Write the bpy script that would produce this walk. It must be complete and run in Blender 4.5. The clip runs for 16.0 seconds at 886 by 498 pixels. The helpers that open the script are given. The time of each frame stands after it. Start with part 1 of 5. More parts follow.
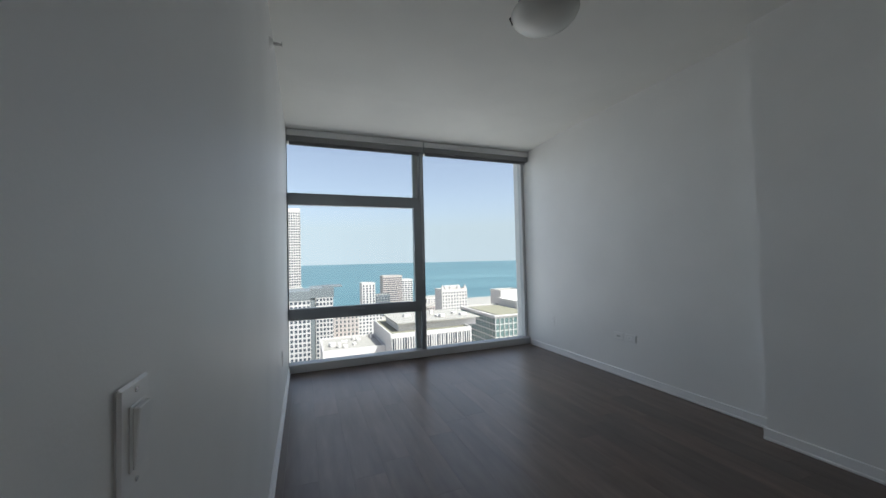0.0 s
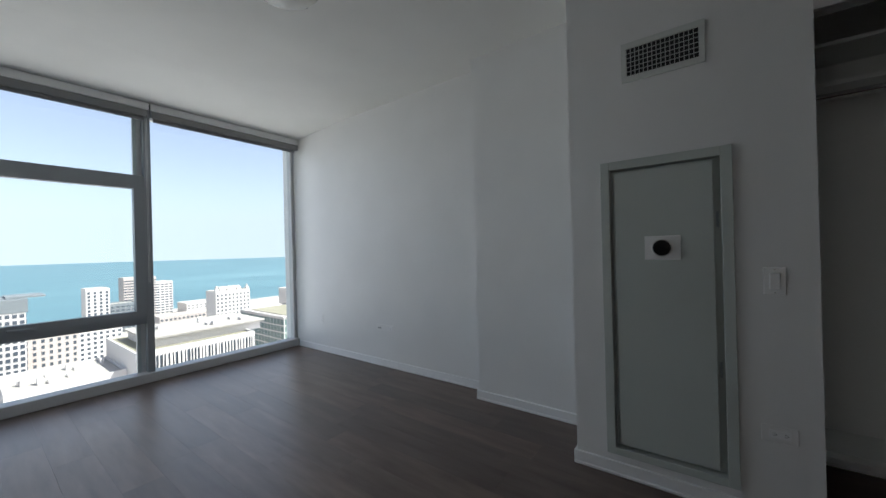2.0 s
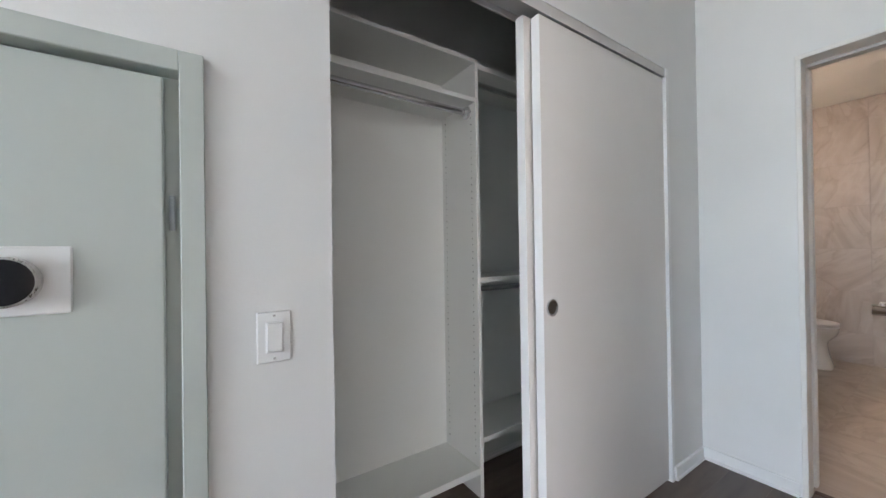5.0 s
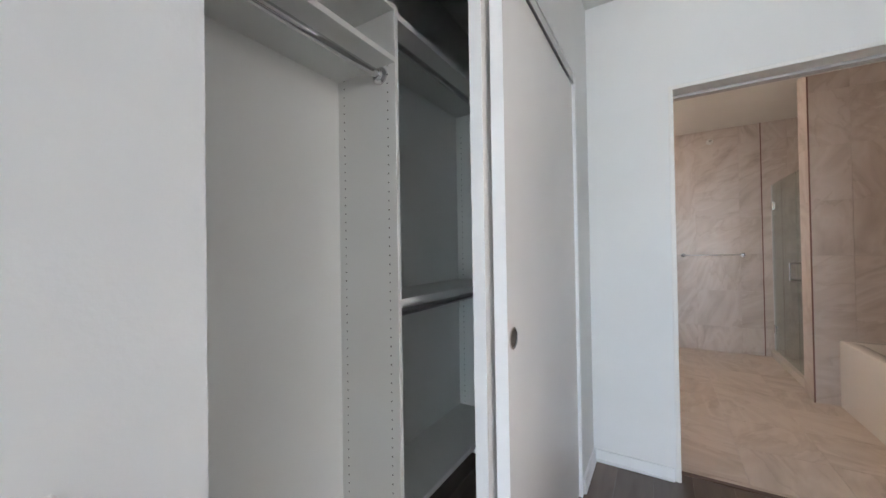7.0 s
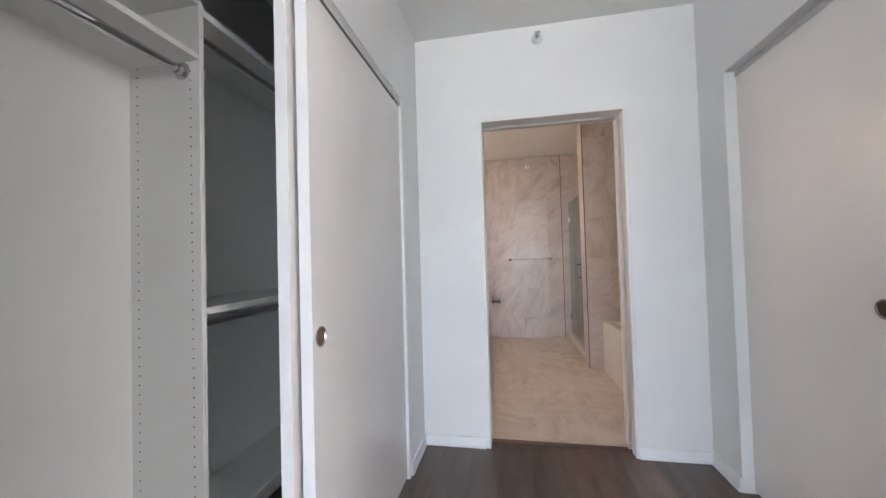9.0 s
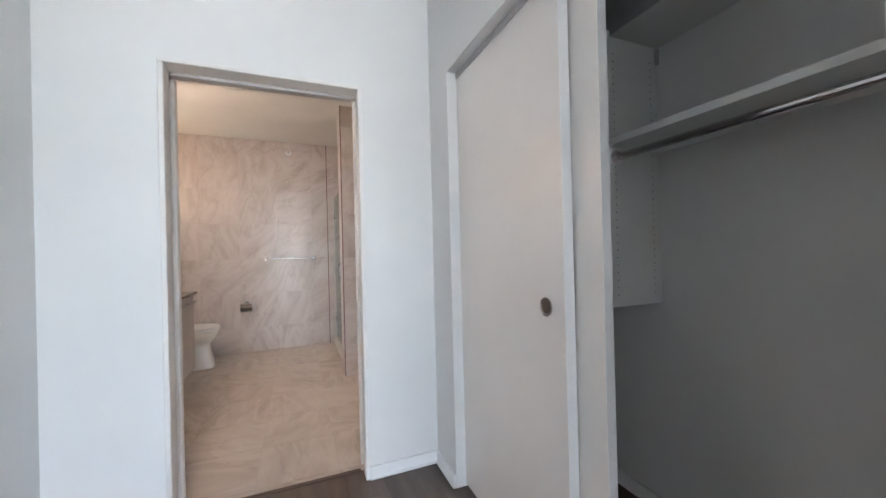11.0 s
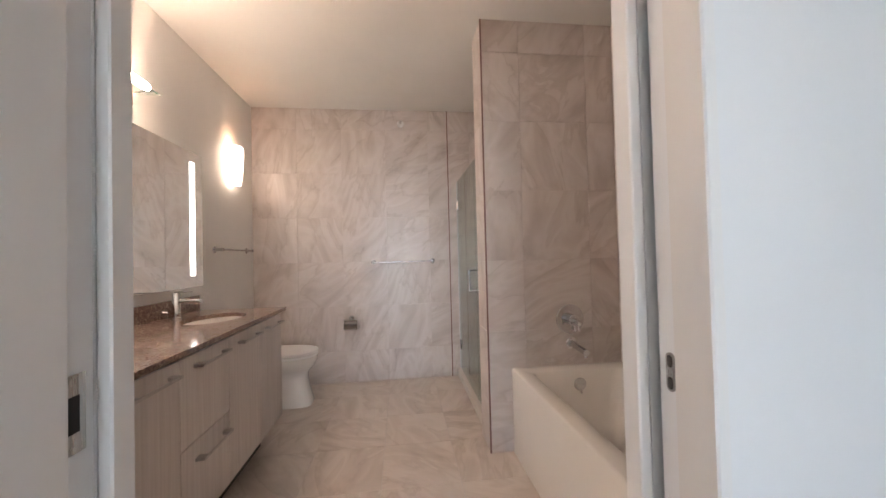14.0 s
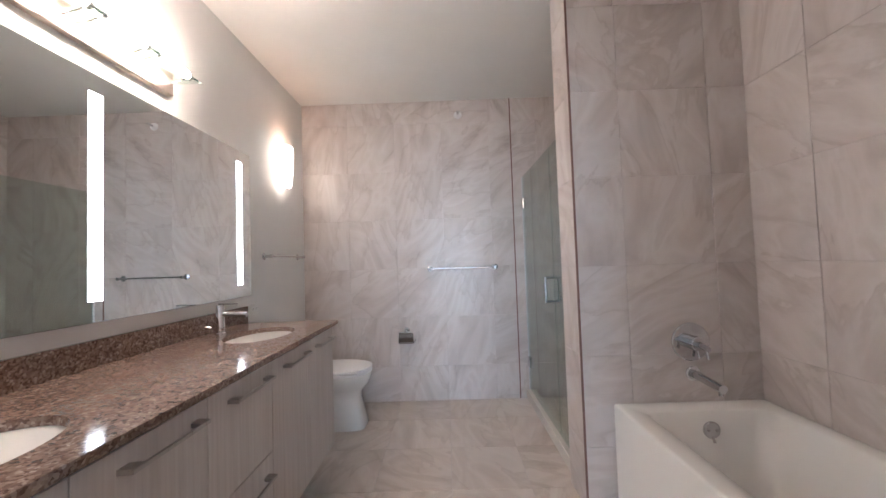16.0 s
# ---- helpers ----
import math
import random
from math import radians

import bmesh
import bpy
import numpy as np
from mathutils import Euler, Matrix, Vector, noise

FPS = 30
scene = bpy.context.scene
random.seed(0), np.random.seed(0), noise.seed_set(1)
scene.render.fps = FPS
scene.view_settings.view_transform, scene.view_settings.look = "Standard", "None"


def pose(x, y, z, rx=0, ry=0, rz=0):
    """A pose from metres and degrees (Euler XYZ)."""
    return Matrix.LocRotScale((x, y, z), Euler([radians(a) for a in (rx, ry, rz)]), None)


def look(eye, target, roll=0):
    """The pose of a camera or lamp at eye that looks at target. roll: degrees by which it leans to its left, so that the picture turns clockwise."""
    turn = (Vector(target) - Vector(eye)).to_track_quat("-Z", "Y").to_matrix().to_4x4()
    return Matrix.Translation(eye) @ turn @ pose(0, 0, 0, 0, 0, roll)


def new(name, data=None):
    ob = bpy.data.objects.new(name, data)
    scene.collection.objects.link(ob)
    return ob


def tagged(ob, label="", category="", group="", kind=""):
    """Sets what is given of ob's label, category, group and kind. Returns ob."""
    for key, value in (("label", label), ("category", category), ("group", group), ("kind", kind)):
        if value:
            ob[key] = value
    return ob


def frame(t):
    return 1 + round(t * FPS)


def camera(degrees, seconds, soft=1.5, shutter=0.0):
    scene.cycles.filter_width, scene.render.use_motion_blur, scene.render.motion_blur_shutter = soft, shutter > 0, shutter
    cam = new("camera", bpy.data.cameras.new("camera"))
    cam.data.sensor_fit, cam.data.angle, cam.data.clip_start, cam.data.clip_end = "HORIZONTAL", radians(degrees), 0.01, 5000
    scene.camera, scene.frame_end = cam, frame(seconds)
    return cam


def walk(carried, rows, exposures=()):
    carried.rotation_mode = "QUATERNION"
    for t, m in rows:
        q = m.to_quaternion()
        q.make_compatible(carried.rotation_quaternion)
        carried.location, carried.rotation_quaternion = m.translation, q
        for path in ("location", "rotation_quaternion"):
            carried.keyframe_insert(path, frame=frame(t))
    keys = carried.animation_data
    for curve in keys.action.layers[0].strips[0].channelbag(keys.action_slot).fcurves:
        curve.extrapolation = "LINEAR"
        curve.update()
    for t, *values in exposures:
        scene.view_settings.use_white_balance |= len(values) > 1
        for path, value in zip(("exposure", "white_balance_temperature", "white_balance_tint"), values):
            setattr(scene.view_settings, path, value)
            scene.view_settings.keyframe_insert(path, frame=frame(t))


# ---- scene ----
cam = camera(102.3, 16.0)
PATH = [
    (0, (0.248, 0.465, 1.202), (0.97, 2.329, 1.258), -1.4),
    (0.5, (0.214, 0.484, 1.2), (1.022, 2.314, 1.253), -1.2),
    (1, (0.203, 0.479, 1.188), (1.182, 2.222, 1.250), -1.1),
    (1.5, (0.276, 0.443, 1.196), (1.53, 2.0, 1.241), -1.3),
    (2, (0.553, 0.396, 1.195), (2.158, 1.589, 1.198), -1.5),
    (2.5, (0.759, 0.304, 1.218), (2.667, 0.903, 1.218), -1.4),
    (3, (0.974, 0.327, 1.224), (2.974, 0.319, 1.227), -0.8),
    (3.5, (1.179, 0.406, 1.214), (3.105, -0.134, 1.232), -0.7),
    (4, (1.405, 0.392, 1.2), (3.258, -0.359, 1.204), -0.6),
    (4.5, (1.552, 0.351, 1.206), (3.32, -0.584, 1.213), -0.7),
    (7, (2.205, 0.213, 1.248), (3.249, -1.493, 1.269), -0.9),
    (7.5, (2.284, 0.213, 1.224), (3.103, -1.611, 1.265), -1.0),
    (8, (2.256, 0.21, 1.219), (2.923, -1.675, 1.264), -1.2),
    (8.5, (2.167, 0.253, 1.236), (2.787, -1.648, 1.283), -1.4),
    (9, (1.988, 0.254, 1.232), (2.349, -1.712, 1.279), -1.6),
    (9.5, (1.826, 0.201, 1.223), (1.701, -1.794, 1.258), -1.6),
    (10, (1.623, 0.136, 1.237), (1.137, -1.804, 1.258), -1.7),
    (12.5, (1.589, -0.834, 1.211), (0.76, -2.654, 1.213), -1.3),
    (13, (1.683, -1.116, 1.206), (1.199, -3.057, 1.225), -1.0),
    (13.5, (1.725, -1.376, 1.198), (1.37, -3.344, 1.232), -1.0),
    (14, (1.696, -1.628, 1.218), (1.463, -3.614, 1.255), -1.4),
    (14.5, (1.725, -1.789, 1.211), (1.658, -3.787, 1.259), -1.5),
    (15, (1.81, -1.938, 1.217), (1.813, -3.937, 1.276), -1.3),
    (15.5, (1.846, -2.01, 1.221), (1.863, -4.008, 1.288), -1.4),
    (16, (1.812, -2.023, 1.225), (1.835, -4.022, 1.297), -1.9),
]
EXPOSURES = [(0.0, 0.8, 6450, 8), (1.0, 0.8, 6450, 8), (1.5, 0.9, 6450, 8), (2.0, 1.2, 6450, 9), (2.5, 1.85, 6450, 9), (3.0, 3.05, 6650, 10), (3.5, 3.58, 6650, 10), (4.5, 3.8, 6600, 11), (7.0, 3.87, 6600, 12), (8.0, 3.9, 6600, 13), (9.0, 4.07, 6600, 14), (10.0, 4.32, 6550, 13), (12.5, 4.0, 6350, 11), (13.0, 3.92, 6400, 11), (13.5, 4.0, 6300, 12), (14.0, 4.3, 6500, 13), (14.5, 4.42, 6650, 14), (15.0, 4.42, 6400, 12), (16.0, 4.42, 5520, 8)]
walk(cam, [(t, look(eye, target, roll)) for t, eye, target, roll in PATH], EXPOSURES)

# ---- exposure of the clip's camera (see walk) is keyed with the path above ----
# ---- world and sun ----
world = bpy.data.worlds.new("sky")
scene.world = world
world.use_nodes = True
_wn = world.node_tree.nodes
sky = _wn.new("ShaderNodeTexSky")
sky.sky_type = "NISHITA"
sky.sun_disc = False
sky.sun_elevation = radians(52)
sky.sun_rotation = radians(140)
sky.air_density = 1.0
sky.dust_density = 2.0
sky.altitude = 90
_wn["Background"].inputs["Strength"].default_value = 0.112
# the sky's horizon tone goes on below the horizon line, behind the lake's far edge
_tc, _sp, _mx, _cb = _wn.new("ShaderNodeTexCoord"), _wn.new("ShaderNodeSeparateXYZ"), _wn.new("ShaderNodeMath"), _wn.new("ShaderNodeCombineXYZ")
_hs = _wn.new("ShaderNodeHueSaturation")
_hs.inputs["Saturation"].default_value = 0.64
_tn = _wn.new("ShaderNodeMix")
_tn.data_type, _tn.blend_type = "RGBA", "MULTIPLY"
_tn.inputs[0].default_value = 1.0
_tn.inputs[7].default_value = (0.99, 0.965, 1.03, 1)
_mx.operation, _mx.inputs[1].default_value = "MAXIMUM", 0.09
for _a, _b in ((_tc.outputs["Generated"], _sp.inputs[0]), (_sp.outputs[0], _cb.inputs[0]), (_sp.outputs[1], _cb.inputs[1]), (_sp.outputs[2], _mx.inputs[0]), (_mx.outputs[0], _cb.inputs[2]), (_cb.outputs[0], sky.inputs[0]), (sky.outputs[0], _hs.inputs["Color"]), (_hs.outputs[0], _tn.inputs[6]), (_tn.outputs[2], _wn["Background"].inputs["Color"])):
    world.node_tree.links.new(_a, _b)
# skylight entering by the window
win_data = bpy.data.lights.new("window_skylight", "AREA")
win_data.shape, win_data.size, win_data.size_y, win_data.energy, win_data.color = "RECTANGLE", 2.9, 2.3, 4.2, (0.90, 0.95, 1.06)
# added lamp, out of view, that brightens the closets through the hall doorway
hall_data = bpy.data.lights.new("hall_fill_lamp", "AREA")
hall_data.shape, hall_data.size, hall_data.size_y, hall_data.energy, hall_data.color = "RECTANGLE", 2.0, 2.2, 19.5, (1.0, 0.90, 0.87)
hall_light = new("hall_fill_lamp", hall_data)
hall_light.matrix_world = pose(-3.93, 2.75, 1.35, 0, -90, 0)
win_light = new("window_skylight", win_data)
win_light.matrix_world = pose(1.61, 4.60, 1.30, -90, 0, 0)
sun_data = bpy.data.lights.new("sun", "SUN")
sun_data.energy, sun_data.angle, sun_data.color = 5.0, radians(0.5), (1.0, 0.94, 0.89)
sun = new("sun", sun_data)
sun.matrix_world = look((0, 0, 0), (-0.40, 0.47, -0.79))


# ---- materials ----
def mat(name, color, rough=0.5, metal=0.0):
    m = bpy.data.materials.new(name)
    m.use_nodes = True
    b = m.node_tree.nodes["Principled BSDF"]
    b.inputs["Base Color"].default_value = (*color, 1)
    b.inputs["Roughness"].default_value = rough
    b.inputs["Metallic"].default_value = metal
    return m


def nd(m, kind, **kw):
    n = m.node_tree.nodes.new(kind)
    for k, v in kw.items():
        n.inputs[k.replace("_", " ")].default_value = v
    return n


def lk(m, a, b):
    m.node_tree.links.new(a, b)


def bsdf(m):
    return m.node_tree.nodes["Principled BSDF"]


def ramp(m, stops):
    r = m.node_tree.nodes.new("ShaderNodeValToRGB")
    els = r.color_ramp.elements
    els[0].position, els[0].color = stops[0][0], (*stops[0][1], 1)
    els[1].position, els[1].color = stops[-1][0], (*stops[-1][1], 1)
    for p, c in stops[1:-1]:
        els.new(p).color = (*c, 1)
    return r


def coords(m, scale=(1, 1, 1), jitter=False):
    """Object coordinates, scaled; with jitter each object is shifted by its own random amount."""
    tc = nd(m, "ShaderNodeTexCoord")
    mp = nd(m, "ShaderNodeMapping")
    mp.inputs["Scale"].default_value = scale
    lk(m, tc.outputs["Object"], mp.inputs["Vector"])
    if jitter:
        info = nd(m, "ShaderNodeObjectInfo")
        comb = nd(m, "ShaderNodeCombineXYZ")
        mul = m.node_tree.nodes.new("ShaderNodeMath")
        mul.operation = "MULTIPLY"
        mul.inputs[1].default_value = 37.0
        lk(m, info.outputs["Random"], mul.inputs[0])
        for i in range(3):
            lk(m, mul.outputs[0], comb.inputs[i])
        lk(m, comb.outputs[0], mp.inputs["Location"])
    return mp.outputs[0]


def bump(m, height, strength, distance=0.002):
    b = nd(m, "ShaderNodeBump", Strength=strength, Distance=distance)
    lk(m, height, b.inputs["Height"])
    lk(m, b.outputs[0], bsdf(m).inputs["Normal"])


def paint(name, color, rough=0.55, grain=160, relief=0.12, tint=0.03):
    """Rolled paint: fine orange peel, faint large mottling."""
    m = mat(name, color, rough)
    v = coords(m)
    big = nd(m, "ShaderNodeTexNoise", Scale=1.7, Detail=4.0)
    lk(m, v, big.inputs["Vector"])
    lo = tuple(c * (1 - tint) for c in color)
    hi = tuple(min(1, c * (1 + tint * 0.6)) for c in color)
    r = ramp(m, [(0.35, lo), (0.65, hi)])
    lk(m, big.outputs["Fac"], r.inputs[0])
    lk(m, r.outputs[0], bsdf(m).inputs["Base Color"])
    fine = nd(m, "ShaderNodeTexNoise", Scale=grain, Detail=2.0)
    lk(m, v, fine.inputs["Vector"])
    bump(m, fine.outputs["Fac"], relief)
    return m


WALL = paint("wall_paint", (0.81, 0.81, 0.80))
CEIL = paint("ceiling_paint", (0.79, 0.79, 0.76), 0.7)
JAMB = paint("jamb_paint", (0.82, 0.80, 0.77), 0.35, 60, 0.05)
TRIM = paint("trim_paint", (0.87, 0.875, 0.875), 0.32, 60, 0.05)
DOORW = paint("door_paint", (0.79, 0.765, 0.74), 0.27, 90, 0.05)
GREY_DOOR = paint("grey_green_paint", (0.52, 0.56, 0.53), 0.42, 90, 0.05)
MELAMINE = paint("white_melamine", (0.76, 0.78, 0.76), 0.40, 300, 0.03, 0.015)
PLASTIC = paint("white_plastic", (0.82, 0.82, 0.81), 0.30, 50, 0.02, 0.01)
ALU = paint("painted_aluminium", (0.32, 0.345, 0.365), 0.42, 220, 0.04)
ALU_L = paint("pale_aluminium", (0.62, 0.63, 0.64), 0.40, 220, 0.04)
FABRIC = paint("grey_blind_fabric", (0.26, 0.26, 0.265), 0.85, 500, 0.3)
# near-black fill that paints the shade inside holes, slots and recesses
DARK = mat("shaded_gap", (0.015, 0.015, 0.016), 0.6)
RUBBER = mat("black_gasket", (0.02, 0.02, 0.02), 0.5)
BLACKGLASS = mat("black_glass", (0.008, 0.008, 0.010), 0.10)
BLACKGLASS.node_tree.nodes["Principled BSDF"].inputs["IOR"].default_value = 1.3
PORCELAIN = paint("porcelain", (0.80, 0.78, 0.74), 0.10, 3, 0.01, 0.01)
ACRYLIC = paint("tub_acrylic", (0.80, 0.78, 0.74), 0.16, 3, 0.01, 0.01)


def metal(name, color, rough, brushed=False):
    m = mat(name, color, rough, 1.0)
    v = coords(m, (400, 400, 8) if brushed else (30, 30, 30))
    n = nd(m, "ShaderNodeTexNoise", Scale=1.0, Detail=3.0)
    lk(m, v, n.inputs["Vector"])
    r = ramp(m, [(0.3, (rough * 0.8,) * 3), (0.7, (rough * 1.3,) * 3)])
    lk(m, n.outputs["Fac"], r.inputs[0])
    lk(m, r.outputs[0], bsdf(m).inputs["Roughness"])
    return m


# darker copy of chrome: paints shade in cups and slots, dark reflection on cover
SHADED_CHROME = metal("shaded_chrome", (0.22, 0.21, 0.20), 0.16)
CHROME = metal("chrome", (0.62, 0.62, 0.63), 0.08)
NICKEL = metal("brushed_nickel", (0.46, 0.43, 0.41), 0.32, True)
STEEL = metal("satin_steel", (0.55, 0.54, 0.53), 0.28, True)


def glass(name, tint, gloss_rough=0.0, ior=1.45):
    """A thin pane: sees straight through, mirrors more at grazing angles."""
    m = bpy.data.materials.new(name)
    m.use_nodes = True
    nt = m.node_tree
    nt.nodes.remove(nt.nodes["Principled BSDF"])
    tr = nd(m, "ShaderNodeBsdfTransparent")
    tr.inputs[0].default_value = (*tint, 1)
    gl = nd(m, "ShaderNodeBsdfGlossy", Roughness=gloss_rough)
    lw = nd(m, "ShaderNodeLayerWeight", Blend=0.5)
    pw = m.node_tree.nodes.new("ShaderNodeMath")
    pw.operation = "POWER"
    pw.inputs[1].default_value = 4.0
    lk(m, lw.outputs["Facing"], pw.inputs[0])
    fr = m.node_tree.nodes.new("ShaderNodeMath")
    fr.operation = "MULTIPLY_ADD"
    fr.inputs[1].default_value = 0.6 * (ior - 1) / 0.45
    fr.inputs[2].default_value = 0.035 * (ior - 1) / 0.45
    lk(m, pw.outputs[0], fr.inputs[0])
    mx = nd(m, "ShaderNodeMixShader")
    lk(m, fr.outputs[0], mx.inputs[0])
    lk(m, tr.outputs[0], mx.inputs[1])
    lk(m, gl.outputs[0], mx.inputs[2])
    lk(m, mx.outputs[0], nt.nodes["Material Output"].inputs[0])
    return m


PANE = glass("window_glass", (0.93, 0.97, 0.97), 0.0, 1.25)
SHOWER_GLASS = glass("shower_glass", (0.90, 0.95, 0.93))
MIRROR = mat("mirror_silver", (0.86, 0.88, 0.87), 0.01, 1.0)


def emit(name, color, power):
    m = mat(name, color, 0.4)
    bsdf(m).inputs["Emission Color"].default_value = (*color, 1)
    bsdf(m).inputs["Emission Strength"].default_value = power
    return m


TUBE = emit("lit_lamp_glass", (1.0, 0.72, 0.54), 6.8)
SHADE = emit("lit_sconce_glass", (1.0, 0.78, 0.60), 0.5)
LED = emit("lit_mirror_strip", (1.0, 0.94, 0.90), 0.75)


def plank_material():
    m = mat("dark_vinyl_plank", (0.08, 0.06, 0.055), 0.36)
    v = coords(m, (1, 1, 1), True)
    mp = nd(m, "ShaderNodeMapping")
    mp.inputs["Scale"].default_value = (7, 1.0, 1)
    lk(m, v, mp.inputs["Vector"])
    g = nd(m, "ShaderNodeTexNoise", Scale=2.0, Detail=5.0, Roughness=0.55, Distortion=0.0)
    lk(m, mp.outputs[0], g.inputs["Vector"])
    r = ramp(m, [(0.24, (0.080, 0.053, 0.042)), (0.42, (0.118, 0.085, 0.070)), (0.58, (0.142, 0.106, 0.088)), (0.76, (0.185, 0.143, 0.120))])
    lk(m, g.outputs["Fac"], r.inputs[0])
    info = nd(m, "ShaderNodeObjectInfo")
    shade = ramp(m, [(0.0, (0.82, 0.83, 0.85)), (1.0, (1.16, 1.13, 1.10))])
    lk(m, info.outputs["Random"], shade.inputs[0])
    mx = m.node_tree.nodes.new("ShaderNodeMix")
    mx.data_type, mx.blend_type = "RGBA", "MULTIPLY"
    mx.inputs[0].default_value = 1.0
    lk(m, r.outputs[0], mx.inputs[6])
    lk(m, shade.outputs[0], mx.inputs[7])
    lk(m, mx.outputs[2], bsdf(m).inputs["Base Color"])
    rr = ramp(m, [(0.2, (0.27,) * 3), (0.8, (0.35,) * 3)])
    lk(m, g.outputs["Fac"], rr.inputs[0])
    lk(m, rr.outputs[0], bsdf(m).inputs["Roughness"])
    return m


def tile_material(name, base, dark, light, rough, lying=False):
    """Stone-look porcelain: soft clouds and slanting strokes, turned differently on every tile."""
    m = mat(name, base, rough)

    def math(op, a, k=None, d=None):
        n = m.node_tree.nodes.new("ShaderNodeMath")
        n.operation = op
        lk(m, a, n.inputs[0])
        if k is not None:
            n.inputs[1].default_value = k
        if d is not None:
            lk(m, d, n.inputs[1])
        return n.outputs[0]

    tc, sp, info = nd(m, "ShaderNodeTexCoord"), nd(m, "ShaderNodeSeparateXYZ"), nd(m, "ShaderNodeObjectInfo")
    lk(m, tc.outputs["Object"], sp.inputs[0])
    flat = nd(m, "ShaderNodeCombineXYZ")
    if lying:
        lk(m, sp.outputs[0], flat.inputs[0])
        lk(m, sp.outputs[1], flat.inputs[1])
    else:
        lk(m, math("ADD", sp.outputs[0], None, sp.outputs[1]), flat.inputs[0])
        lk(m, sp.outputs[2], flat.inputs[1])
    spin, rot = nd(m, "ShaderNodeMapping"), nd(m, "ShaderNodeMapping")
    turn, shift = nd(m, "ShaderNodeCombineXYZ"), nd(m, "ShaderNodeCombineXYZ")
    flip = math("PINGPONG", math("MULTIPLY", info.outputs["Random"], 23.0), 1.0)
    lk(m, math("ADD", math("MULTIPLY", flip, 1.9), 0.25), turn.inputs[2])
    lk(m, turn.outputs[0], spin.inputs["Rotation"])
    lk(m, flat.outputs[0], spin.inputs["Vector"])
    lk(m, math("MULTIPLY", info.outputs["Random"], 71.0), shift.inputs[0])
    lk(m, math("MULTIPLY", info.outputs["Random"], 43.0), shift.inputs[1])
    lk(m, shift.outputs[0], rot.inputs["Location"])
    lk(m, spin.outputs[0], rot.inputs["Vector"])
    rot.inputs["Scale"].default_value = (1.15, 2.9, 1.0)
    cloud = nd(m, "ShaderNodeTexNoise", Scale=1.2, Detail=8.0, Roughness=0.50, Distortion=1.5)
    lk(m, rot.outputs[0], cloud.inputs["Vector"])
    r = ramp(m, [(0.30, dark), (0.43, base), (0.53, light), (0.62, base), (0.74, light)])
    lk(m, cloud.outputs["Fac"], r.inputs[0])
    vein = nd(m, "ShaderNodeTexNoise", Scale=0.8, Detail=6.0, Roughness=0.55, Distortion=1.1)
    lk(m, rot.outputs[0], vein.inputs["Vector"])
    vr = ramp(m, [(0.42, (1, 1, 1)), (0.470, (0.93, 0.92, 0.91)), (0.497, (0.80, 0.77, 0.75)), (0.512, (1, 1, 1))])
    lk(m, vein.outputs["Fac"], vr.inputs[0])
    mx = m.node_tree.nodes.new("ShaderNodeMix")
    mx.data_type, mx.blend_type = "RGBA", "MULTIPLY"
    mx.inputs[0].default_value = 0.65
    lk(m, r.outputs[0], mx.inputs[6])
    lk(m, vr.outputs[0], mx.inputs[7])
    lk(m, mx.outputs[2], bsdf(m).inputs["Base Color"])
    bump(m, cloud.outputs["Fac"], 0.06, 0.002)
    return m


FLOORING = plank_material()
WALL_TILE = tile_material("wall_tile_stone", (0.585, 0.525, 0.490), (0.49, 0.432, 0.400), (0.645, 0.592, 0.560), 0.30)
FLOOR_TILE = tile_material("floor_tile_stone", (0.60, 0.525, 0.465), (0.52, 0.447, 0.39), (0.66, 0.59, 0.53), 0.32, True)
GROUT = paint("grout", (0.58, 0.53, 0.50), 0.9, 400, 0.2)
SUBFLOOR = mat("dark_subfloor", (0.02, 0.017, 0.015), 0.8)


def granite_material():
    m = mat("brown_granite", (0.2, 0.13, 0.1), 0.12)
    v = coords(m)
    vo = nd(m, "ShaderNodeTexVoronoi", Scale=150.0)
    lk(m, v, vo.inputs["Vector"])
    r = ramp(m, [(0.0, (0.035, 0.022, 0.018)), (0.30, (0.11, 0.068, 0.052)), (0.52, (0.21, 0.14, 0.11)), (0.75, (0.29, 0.21, 0.165)), (0.95, (0.48, 0.41, 0.36))])
    sep = nd(m, "ShaderNodeSeparateColor")
    lk(m, vo.outputs["Color"], sep.inputs[0])
    n = nd(m, "ShaderNodeTexNoise", Scale=28.0, Detail=4.0)
    lk(m, v, n.inputs["Vector"])
    ad = m.node_tree.nodes.new("ShaderNodeMath")
    ad.operation = "MULTIPLY_ADD"
    ad.inputs[1].default_value = 0.55
    lk(m, sep.outputs[0], ad.inputs[0])
    sub = m.node_tree.nodes.new("ShaderNodeMath")
    sub.operation = "MULTIPLY"
    sub.inputs[1].default_value = 0.55
    lk(m, n.outputs["Fac"], sub.inputs[0])
    lk(m, sub.outputs[0], ad.inputs[2])
    lk(m, ad.outputs[0], r.inputs[0])
    lk(m, r.outputs[0], bsdf(m).inputs["Base Color"])
    return m


